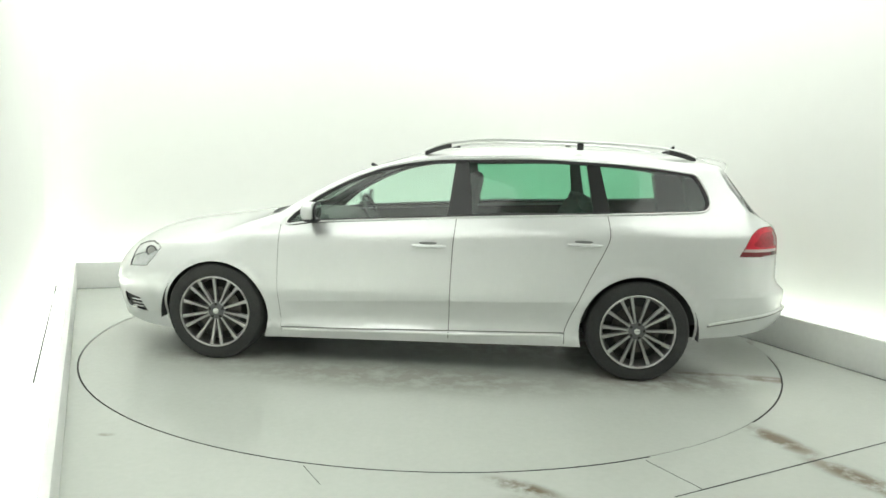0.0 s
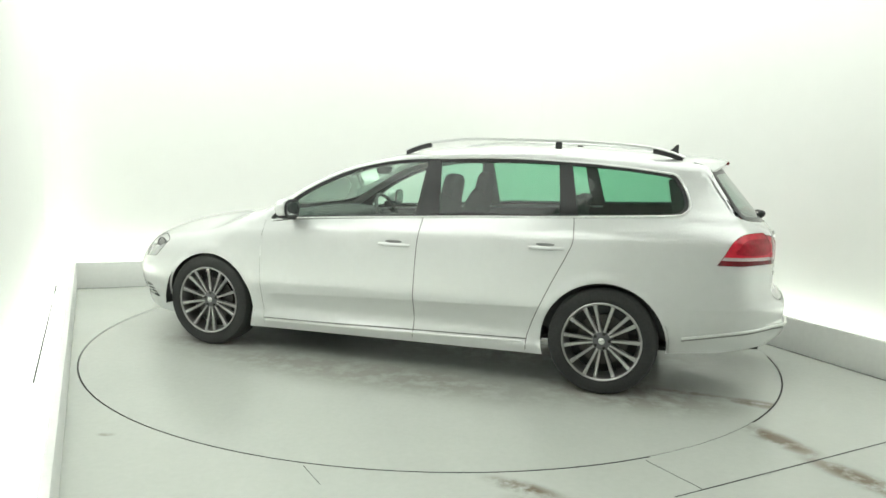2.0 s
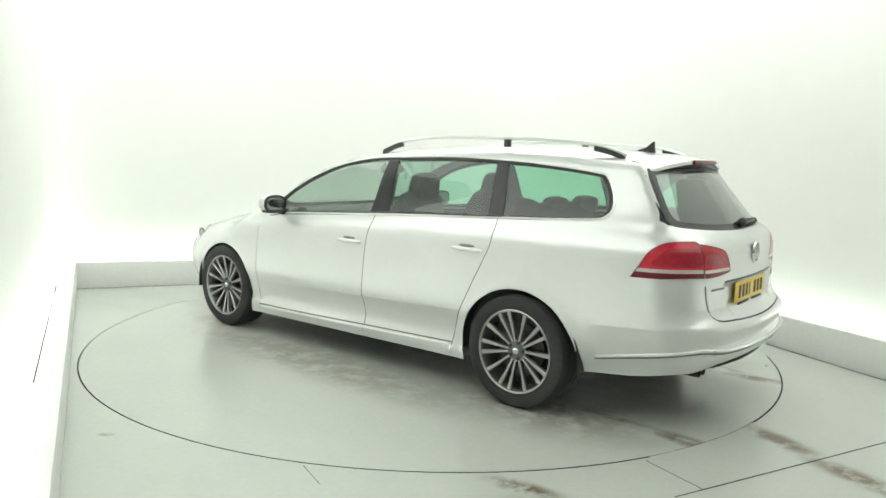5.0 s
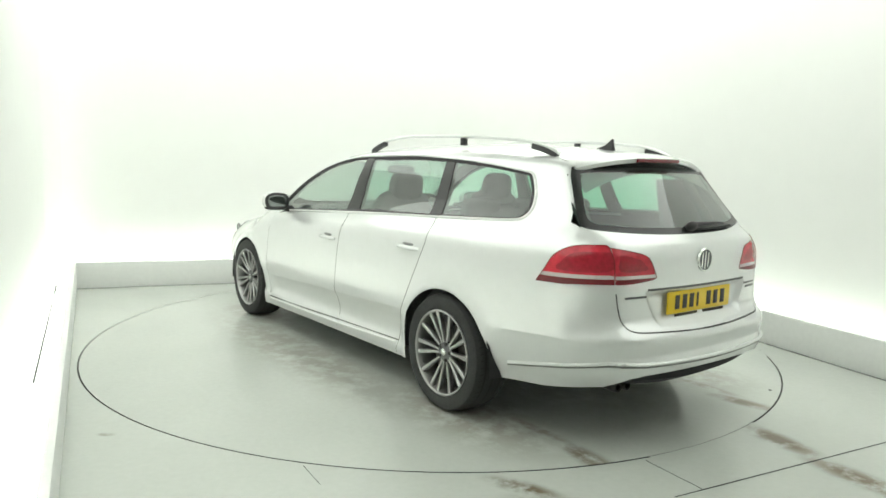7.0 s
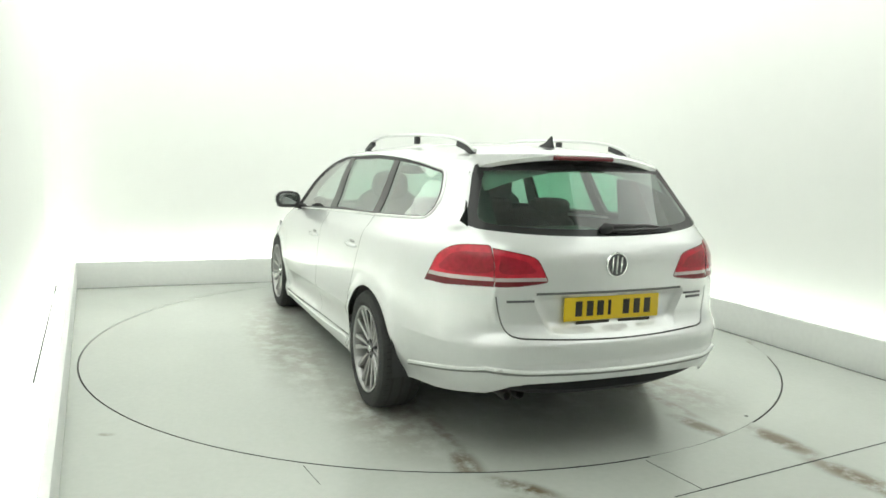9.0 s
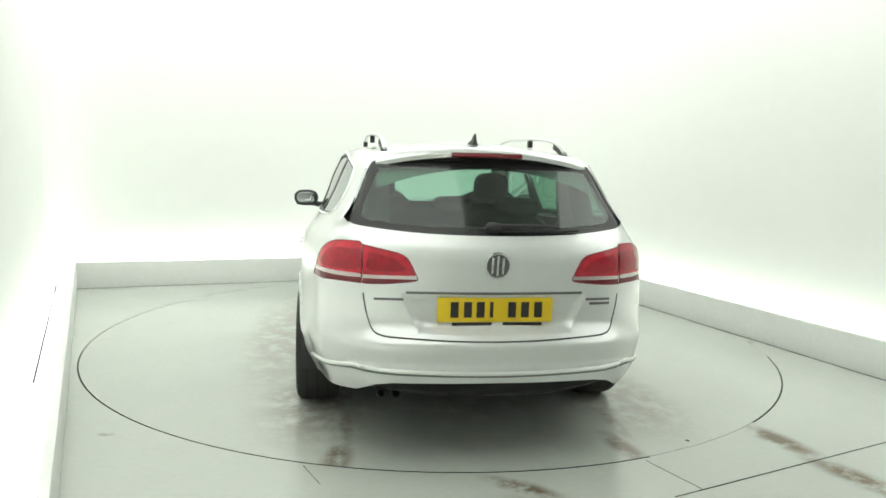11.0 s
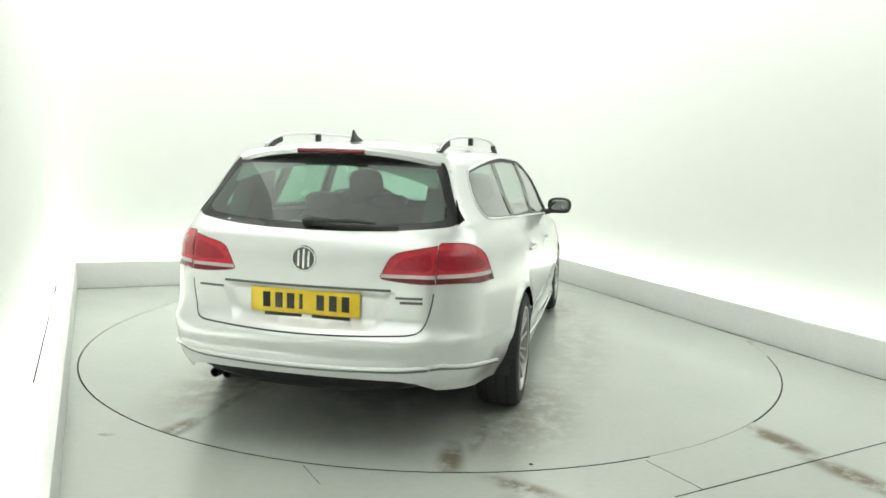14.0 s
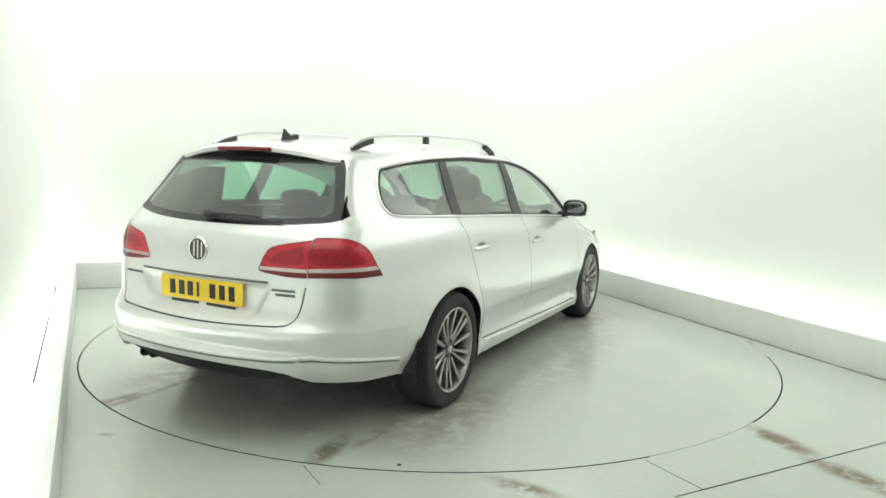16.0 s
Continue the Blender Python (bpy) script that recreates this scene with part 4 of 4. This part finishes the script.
def underside(car):
    bm = box((-1.85, -0.68, 0.250), (2.0, 0.68, 0.285), 0.01)
    # unseen lower slab, added to deepen the shadow on the ground
    join(bm, box((-0.92, -0.68, 0.200), (0.92, 0.68, 0.252), 0.01))
    part("floor_pan", bm, PLASTIC, car, "dark underside of the floor with an added slab that deepens its shadow")
    # diffuser below the rear bumper
    prof = [(-2.345, 0.40), (-2.354, 0.376), (-2.342, 0.328), (-2.28, 0.292), (-1.85, 0.275), (-1.85, 0.33), (-2.2, 0.40)]
    bm = bmesh.new()
    ys = np.linspace(-0.54, 0.54, 31)
    rings = []
    for y in ys:
        bow = float(rear_x(np.array([abs(y)]), np.array([0.40]))[0] - rear_x(np.array([0.0]), np.array([0.40]))[0])
        lift = 0.045 * (abs(y) / 0.54) ** 3
        ring = []
        for x, z in prof:
            zz = z + (lift if z < 0.35 else 0)
            skin = float(rear_x(np.array([abs(y)]), np.array([max(zz, 0.30)]))[0])
            ring.append(bm.verts.new((max(x + bow, skin + 0.012), y, zz)))
        rings.append(ring)
    for a, b in zip(rings, rings[1:]):
        for k in range(len(prof)):
            bm.faces.new((a[k], a[(k + 1) % len(prof)], b[(k + 1) % len(prof)], b[k]))
    bm.faces.new(rings[0])
    bm.faces.new(rings[-1])
    part("diffuser", bm, VALANCE, car, "black plastic lower bumper valance")
    for y in (0.43, 0.495):
        bm = lathe([(0.019, 0), (0.023, 0), (0.025, 0.012), (0.023, 0.16), (0.019, 0.16), (0.019, 0.0)], 20)
        part("exhaust_pipe", bm, PIPE, car, "round sooty steel exhaust tailpipe", m=pose(-2.235, y, 0.300, 0, 0, -90))
    bm = rounded(-1.95, 0.38, 0.300, 0.16, 0.20, 0.04, 3)
    part("silencer", bm, PIPE, car, "steel exhaust silencer")
    for x in (HUB_F, HUB_R):
        part("axle", tube([(x, -0.7, 0.30), (x, 0.7, 0.30)], 0.05, 8), PLASTIC, car)


def wheel(car, x, s, turn):
    """An alloy wheel with five pairs of spokes and five single spokes."""
    hub = new("wheel")
    hub.parent = car
    hub.matrix_basis = pose(x, 0.79 * s, HUB_Z, 0, 0, 0 if s > 0 else 180)
    hub["label"] = "silver multi-spoke alloy wheel with black tyre"
    tyre = lathe([(0.215, -0.10), (0.235, -0.112), (0.285, -0.116), (0.305, -0.108), (0.317, -0.085), (0.3195, -0.04), (0.3195, 0.04), (0.317, 0.085), (0.305, 0.106), (0.285, 0.114), (0.255, 0.113), (0.238, 0.108), (0.222, 0.095)], 64)
    part("tyre", tyre, RUBBER, hub)
    tread = bmesh.new()
    for y in (-0.055, 0.0, 0.055):
        ring = lathe([(0.3198, y - 0.006), (0.3203, y), (0.3198, y + 0.006)], 64)
        join(tread, ring)
    for k in range(56):
        for side_ in (-1, 1):
            a0 = 2 * math.pi * (k + 0.25 * side_) / 56
            quad = []
            for da, r, y in ((-0.008, 0.3202, 0.062), (0.008, 0.3202, 0.062), (0.016, 0.3178, 0.090), (0.000, 0.3178, 0.090)):
                quad.append(tread.verts.new((r * math.cos(a0 + da), side_ * y, r * math.sin(a0 + da))))
            tread.faces.new(quad if side_ > 0 else quad[::-1])
    part("tread_groove", tread, DARK_GAP, hub, "dark grooves in the tread")
    rim = lathe([(0.224, 0.098), (0.232, 0.106), (0.234, 0.110), (0.230, 0.113), (0.222, 0.108), (0.216, 0.09), (0.205, 0.02), (0.200, -0.09)], 64)
    part("rim", rim, ALLOY, hub)
    back = lathe([(0, -0.005), (0.205, -0.005)], 48)
    part("barrel", back, DARK_GAP, hub, "dark inside of the rim")
    part("brake_disc", lathe([(0, 0.03), (0.09, 0.035), (0.15, 0.03), (0.15, 0.012), (0, 0.012)], 40), DISC, hub)
    angles = []
    for k in range(5):
        angles += [turn + 72 * k - 8.5, turn + 72 * k + 8.5, turn + 72 * k + 36]
    for a in angles:
        bm = bmesh.new()
        rows = []
        for r, half, y in ((0.045, 0.0075, 0.080), (0.09, 0.0080, 0.084), (0.15, 0.0095, 0.092), (0.205, 0.0115, 0.101), (0.226, 0.0145, 0.103)):
            rows.append([bm.verts.new((r, y - 0.028, -half * 0.9)), bm.verts.new((r, y - 0.004, -half)), bm.verts.new((r, y, -half * 0.7)), bm.verts.new((r, y, half * 0.7)), bm.verts.new((r, y - 0.004, half)), bm.verts.new((r, y - 0.028, half * 0.9))])
        for p, q in zip(rows, rows[1:]):
            for k in range(6):
                bm.faces.new((p[k], p[(k + 1) % 6], q[(k + 1) % 6], q[k]))
        bm.faces.new(rows[0])
        bm.faces.new(rows[-1])
        part("spoke", bm, ALLOY, hub, m=pose(0, 0, 0, 0, a, 0))
    part("hub_carrier", lathe([(0, 0.082), (0.05, 0.082), (0.062, 0.074), (0.065, 0.03)], 32), ALLOY_DARK, hub)
    cap = lathe([(0, 0.092), (0.014, 0.0915), (0.019, 0.089), (0.021, 0.080)], 28)
    part("hub_cap", cap, CHROME, hub, "bright round hub cap")
    for k in range(5):
        a = radians(turn + 72 * k + 36)
        part("wheel_bolt", lathe([(0, 0.086), (0.009, 0.085), (0.010, 0.075)], 10), DARK_GAP, hub, m=pose(0.045 * math.cos(a), 0, -0.045 * math.sin(a)))
    return hub


def mirror(car, s):
    """A door mirror."""
    m = new("door_mirror")
    m.parent = car
    m["label"] = "white door mirror on a black foot"
    bm = rounded(0.710, s * 0.935, 0.998, 0.058, 0.096, 0.062, 2.6, 24, 16)
    for v in bm.verts:
        if v.co.x < 0.680:
            v.co.x = 0.680 + (v.co.x - 0.680) * 0.15
    part("housing", bm, PAINT, m)
    part("mirror_frame", rounded(0.669, s * 0.935, 0.998, 0.008, 0.096, 0.062, 2.8, 24, 12), PLASTIC, m, "black mirror frame")
    part("mirror_glass", rounded(0.662, s * 0.937, 0.998, 0.004, 0.074, 0.044, 3.0, 24, 12), MIRROR, m, "silvered mirror glass")
    part("lower_cover", rounded(0.703, s * 0.932, 0.948, 0.050, 0.085, 0.018, 2.6, 20, 10), PLASTIC, m, "black lower cover")
    part("foot", tube([(0.73, s * 0.79, 0.932), (0.72, s * 0.85, 0.942), (0.71, s * 0.89, 0.952)], [0.028, 0.022, 0.022], 10), PLASTIC, m)
    return m


def roof_rail(car, s):
    rail = new("roof_rail")
    rail.parent = car
    rail["label"] = "silver roof rail with black feet"
    path = pchip([(-1.745, 1.400), (-1.66, 1.432), (-1.50, 1.462), (-1.25, 1.478), (-0.98, 1.486), (-0.50, 1.487), (-0.133, 1.458), (0.0, 1.420), (0.05, 1.398)])
    xs = np.linspace(0.05, -1.745, 46)
    yy = 0.492 - 0.03 * np.maximum(-xs - 0.9, 0) - 0.015 * np.maximum(xs + 0.3, 0)
    pts = [(x, s * y, float(path(x))) for x, y in zip(xs, yy)]
    part("rail_bar", tube(pts, 0.0105, 10, flat=0.9), SILVER, rail)
    for xa, xb in ((0.045, -0.13), (-1.56, -1.735)):
        q = np.linspace(xa, xb, 8)
        bm = bmesh.new()
        rows = []
        for x in q:
            y = 0.492 - 0.03 * max(-x - 0.9, 0) - 0.015 * max(x + 0.3, 0)
            hi = float(path(x)) - 0.004
            lo = float(top_z(np.array([x]), np.array([y]))[0]) - 0.006
            lo = max(min(lo, hi - 0.003), hi - 0.028)
            rows.append([bm.verts.new((x, s * (y + d), zz)) for d, zz in ((-0.014, lo), (0.016, lo), (0.014, hi), (-0.012, hi))])
        for a, b in zip(rows, rows[1:]):
            for k in range(4):
                bm.faces.new((a[k], a[(k + 1) % 4], b[(k + 1) % 4], b[k]))
        bm.faces.new(rows[0])
        bm.faces.new(rows[-1])
        part("rail_foot", bm, PLASTIC, rail, "black rail foot")
    y = 0.488
    part("rail_foot", box((-1.004, s * y - 0.013, 1.434), (-0.964, s * y + 0.013, 1.478), 0.004), PLASTIC, rail, "black rail foot")
    return rail


def tail_details(car, lid):
    # spoiler with the third brake lamp
    spoil = new("roof_spoiler")
    spoil.parent = car
    spoil["label"] = "white roof spoiler with dark underside"
    bm = bmesh.new()
    rings = []
    for y in np.linspace(-0.52, 0.52, 31):
        k = abs(y) / 0.545
        tip = -2.012 + 0.11 * k ** 2.4
        front = -1.80
        zt = float(top_z(np.array([front]), np.array([abs(y) * 0.93]))[0]) + 0.001
        drop = 0.020 * k ** 3
        rings.append([bm.verts.new(p) for p in ((front, y, zt), ((front + tip) / 2, y, zt - 0.005 - drop * 0.5), (tip + 0.012, y, zt - 0.022 - drop), (tip, y, zt - 0.030 - drop), (tip + 0.008, y, zt - 0.050 - drop), (tip + 0.07, y, zt - 0.055 - drop), (front, y, zt - 0.06 - drop))])
    n = 7
    for a, b in zip(rings, rings[1:]):
        for k in range(n):
            bm.faces.new((a[k], a[(k + 1) % n], b[(k + 1) % n], b[k]))
    bm.faces.new(rings[0])
    bm.faces.new(rings[-1])
    part("spoiler_blade", bm, PAINT, spoil, sharp=50)
    bm = bmesh.new()
    rings = []
    for y in np.linspace(-0.515, 0.515, 31):
        k = abs(y) / 0.545
        tip = -1.988 + 0.11 * k ** 2.4
        zt = float(top_z(np.array([-1.80]), np.array([abs(y) * 0.93]))[0]) - 0.020 * k ** 3
        rings.append([bm.verts.new(p) for p in ((tip, y, zt - 0.0525), (tip + 0.015, y, zt - 0.072), (tip + 0.12, y, zt - 0.075), (tip + 0.12, y, zt - 0.05))])
    for a, b in zip(rings, rings[1:]):
        for k in range(4):
            bm.faces.new((a[k], a[(k + 1) % 4], b[(k + 1) % 4], b[k]))
    bm.faces.new(rings[0])
    bm.faces.new(rings[-1])
    part("spoiler_underside", bm, TRIM_BLACK, spoil, "gloss black spoiler underside")
    ys = np.linspace(-0.17, 0.17, 15)
    pts = [(-2.011 + 0.11 * (abs(y) / 0.545) ** 2.4, y, 1.3755 + 0.0) for y in ys]
    part("brake_lamp", tube(pts, 0.012, 8, flat=1.0), DARK_RED, spoil, "dark red high brake lamp")
    # number plate
    plate = new("number_plate")
    plate.parent = lid
    plate["label"] = "yellow number plate with dark characters"
    xp = float(rear_x(np.array([0.2]), np.array([0.70]))[0]) + 0.012
    part("plate_sheet", box((xp - 0.006, -0.262, 0.642), (xp, 0.262, 0.752), 0.002), YELLOW, plate)
    for y in (0.185, 0.125, 0.068, 0.018, -0.075, -0.135, -0.195):
        w = 0.008 if y == 0.018 else 0.018
        part("character_bar", box((xp - 0.0075, y - w, 0.663), (xp - 0.0055, y + w, 0.733), 0.0005), INK, plate, "plain dark bar")
    for y in (0.105, -0.125):
        part("fixing_strip", box((xp - 0.006, y - 0.09, 0.626), (xp - 0.001, y + 0.09, 0.640), 0.001), INK, plate, "dark strip below the plate")
    # badge
    xb = float(rear_x(np.array([0.0]), np.array([0.897]))[0])
    badge = new("badge")
    badge.parent = lid
    badge.matrix_basis = pose(xb, 0, 0.897, 0, -2, 90)
    badge["label"] = "round chrome and dark badge"
    part("badge_disc", lathe([(0, 0.006), (0.05, 0.004), (0.052, 0.0)], 36), ALLOY_DARK, badge)
    part("badge_ring", lathe([(0.050, 0.003), (0.051, 0.010), (0.056, 0.010), (0.059, 0.002)], 40), CHROME, badge)
    for tx, tz, w, h, t in ((-0.024, 0.0, 0.005, 0.036, 0), (0.0, 0.0, 0.005, 0.044, 0), (0.024, 0.0, 0.005, 0.036, 0)):
        part("badge_bar", box((-w, 0.004, -h), (w, 0.009, h), 0.001), CHROME, badge, m=pose(tx, 0, tz, 0, t, 0))
    for y0, y1, zc, h in ((0.41, 0.54, 0.742, 0.005), (-0.54, -0.42, 0.742, 0.005), (-0.54, -0.44, 0.722, 0.006)):
        xq = float(rear_x(np.array([abs(y0 + y1) / 2]), np.array([zc]))[0])
        tilt = math.degrees(math.atan((float(rear_x(np.array([abs(y1)]), np.array([zc]))[0]) - float(rear_x(np.array([abs(y0)]), np.array([zc]))[0])) / (y1 - y0)))
        bm = box((-0.003, -(y1 - y0) / 2, -h), (0.003, (y1 - y0) / 2, h), 0.001)
        part("model_lettering_bar", bm, ALLOY_DARK, lid, "small bar of metal lettering", m=pose(xq, (y0 + y1) / 2, zc, 0, 0, -tilt))
    # dark bar standing in for the handle's shadow above the plate
    part("handle_shadow_line", tube([(rear_x(np.array([abs(y)]), np.array([0.773]))[0] + 0.004, y, 0.773) for y in np.linspace(-0.40, 0.40, 21)], 0.007, 6), SEAL, lid, "dark line above the plate in place of the handle's shadow")
    # rear wiper
    wip = new("rear_wiper")
    wip.parent = lid
    wip["label"] = "black rear wiper on the window"

    def on(y, z, out=0.02):
        p = rear_at(np.array([[abs(y), z]]))[0]
        n = normal_at(np.array([p]))[0]
        p = p + n * out
        return (p[0], y, p[2])
    cap = rounded(0, 0, 0, 0.022, 0.035, 0.026, 2.6, 16, 10)
    part("wiper_cap", cap, PLASTIC, wip, m=pose(*on(0.01, 1.048, 0.012), 0, -40, 0))
    part("wiper_arm", tube([on(0.0, 1.05), on(-0.10, 1.046, 0.03), on(-0.22, 1.045, 0.03), on(-0.30, 1.044, 0.022)], [0.013, 0.010, 0.008, 0.005], 8), PLASTIC, wip)
    part("wiper_blade", tube([on(y, 1.036, 0.010) for y in np.linspace(-0.02, -0.40, 12)], 0.007, 6), RUBBER, wip)
    # roof aerial
    fin = bmesh.new()
    sec = [(-1.575, 1.420, 0.032), (-1.615, 1.442, 0.024), (-1.655, 1.452, 0.011), (-1.690, 1.490, 0.0035), (-1.704, 1.490, 0.003), (-1.700, 1.45, 0.007), (-1.712, 1.400, 0.022)]
    lo = [fin.verts.new((x, -w, z)) for x, z, w in sec]
    hi = [fin.verts.new((x, w, z)) for x, z, w in sec]
    fin.faces.new(lo)
    fin.faces.new(hi[::-1])
    for k in range(len(sec)):
        j = (k + 1) % len(sec)
        fin.faces.new((lo[k], lo[j], hi[j], hi[k]))
    bmesh.ops.bevel(fin, geom=fin.edges[:], offset=0.003, segments=2, affect="EDGES")
    part("roof_aerial", fin, PLASTIC, car, "black shark-fin roof aerial")


def seat(car, x, y, back_z, label):
    s = new("seat")
    s.parent = car
    s["label"] = label
    part("cushion", rounded(x, y, 0.52, 0.26, 0.25, 0.10, 3.5), FABRIC, s)
    bm = rounded(0, 0, 0.31, 0.075, 0.245, 0.32, 3.5)
    part("backrest", bm, FABRIC, s, m=pose(x - 0.22, y, 0.52, 0, -14, 0))
    part("headrest", rounded(0, 0, 0, 0.055, 0.125, 0.105, 3.4), FABRIC, s, m=pose(x - 0.385, y, back_z, 0, -10, 0))
    for d in (-0.05, 0.05):
        part("headrest_post", tube([(x - 0.375, y + d, back_z - 0.15), (x - 0.385, y + d, back_z)], 0.007, 6), CHROME, s)


def cabin(car):
    for s in (1, -1):
        seat(car, 0.12, s * 0.41, 1.150, "charcoal fabric front seat")
    rear = new("rear_bench")
    rear.parent = car
    rear["label"] = "charcoal fabric rear bench with three headrests"
    part("cushion", rounded(-0.60, 0, 0.53, 0.27, 0.62, 0.10, 4), FABRIC, rear)
    part("backrest", rounded(0, 0, 0.26, 0.08, 0.62, 0.29, 4.5), FABRIC, rear, m=pose(-0.86, 0, 0.56, 0, -20, 0))
    for y in (-0.40, 0, 0.40):
        part("headrest", rounded(0, 0, 0, 0.05, 0.140 if y else 0.12, 0.062 if y else 0.05, 3.6), FABRIC, rear, m=pose(-1.05, y, 1.062 if y else 1.075, 0, -10, 0))
    part("dashboard", rounded(0.86, 0, 0.82, 0.24, 0.70, 0.13, 4, 28, 14), CABIN, car, "dark dashboard")
    wheel_ = new("steering_wheel")
    wheel_.parent = car
    wheel_.matrix_basis = pose(0.55, -0.41, 0.87, 0, -65, 0)
    ring = tube([(0.185 * math.cos(a), 0.185 * math.sin(a), 0) for a in np.linspace(0, 2 * math.pi, 33)[:-1]], 0.015, 8, True)
    part("steering_rim", ring, CABIN, wheel_)
    part("steering_hub", rounded(0, 0, -0.02, 0.07, 0.09, 0.03, 3), CABIN, wheel_)
    part("steering_spoke", box((-0.02, -0.18, -0.015), (0.02, 0.18, 0.0), 0.004), CABIN, wheel_)
    im = new("interior_mirror")
    im.parent = car
    part("mirror_case", rounded(0.42, 0.0, 1.255, 0.02, 0.125, 0.035, 3), CABIN, im, "dark rear-view mirror")
    part("mirror_stem", tube([(0.44, 0, 1.27), (0.50, 0, 1.295)], 0.012, 6), CABIN, im)
    part("cabin_floor", box((-2.00, -0.64, 0.30), (1.05, 0.64, 0.36), 0.01), CABIN, car)
    for s in (1, -1):
        bm = prism([(-2.03, s * 0.45, 0.95), (-1.99, s * 0.45, 1.06), (-1.84, s * 0.45, 1.27), (-1.66, s * 0.45, 1.27), (-1.72, s * 0.45, 0.95)], (0, s * 0.11, 0), 0.01)
        part("pillar_trim", bm, CABIN, car, "thick dark trim inside the rear pillar")
    part("load_cover", box((-2.10, -0.60, 0.935), (-1.10, 0.60, 0.95), 0.004), CABIN, car, "dark luggage cover")
    for s in (1, -1):
        bm = bmesh.new()
        xs = np.linspace(0.86, -2.02, 40)
        rows = []
        for x in xs:
            row = []
            for k in np.linspace(0, 1, 6):
                z = 0.36 + (float(BELT(x)) - 0.03 - 0.36) * k
                y = min(float(side_y(np.array([x]), np.array([max(z, 0.5)]))[0]) - 0.06, 0.80)
                row.append(bm.verts.new((x, s * y, z)))
            rows.append(row)
        for a, b in zip(rows, rows[1:]):
            for k in range(5):
                bm.faces.new((a[k], a[k + 1], b[k + 1], b[k]))
        part("door_lining", bm, CABIN, car, "dark inner door lining")
    bm = bmesh.new()
    rows = []
    for x in np.linspace(0.15, -1.98, 30):
        rows.append([bm.verts.new((x, y, float(top_z(np.array([x]), np.array([abs(y)]))[0]) - 0.035)) for y in np.linspace(-0.52, 0.52, 13)])
    for a, b in zip(rows, rows[1:]):
        for k in range(12):
            bm.faces.new((a[k], a[k + 1], b[k + 1], b[k]))
    part("headliner", bm, LINING, car, "pale grey headliner")


def estate_car():
    car = tagged(new("estate_car"), "white estate car with roof rails and alloy wheels on the turntable", "car")
    lid = body(car)
    underside(car)
    for x, s, turn in ((HUB_F, 1, 20), (HUB_R, 1, 3), (HUB_F, -1, 40), (HUB_R, -1, 10)):
        wheel(car, x, s, turn)
    for s in (1, -1):
        mirror(car, s)
        roof_rail(car, s)
    tail_details(car, lid)
    cabin(car)
    return car


studio()
ground()
table = turntable()
car = estate_car()


def heading(t):
    return 174.684 - 6.76793 * t - 0.02064 * t * t + 0.0003625 * t ** 3


def motions():
    rows_car, rows_table = [], []
    for k in range(33):
        t = k * 0.5
        a = heading(t)
        turn = pose(0, 0, 0, 0, 0, a)
        rows_table.append((t, turn))
        rows_car.append((t, turn @ Matrix.Translation((-0.0104, 0.0574, 0.0))))
    walk(table, rows_table)
    walk(car, rows_car)


motions()
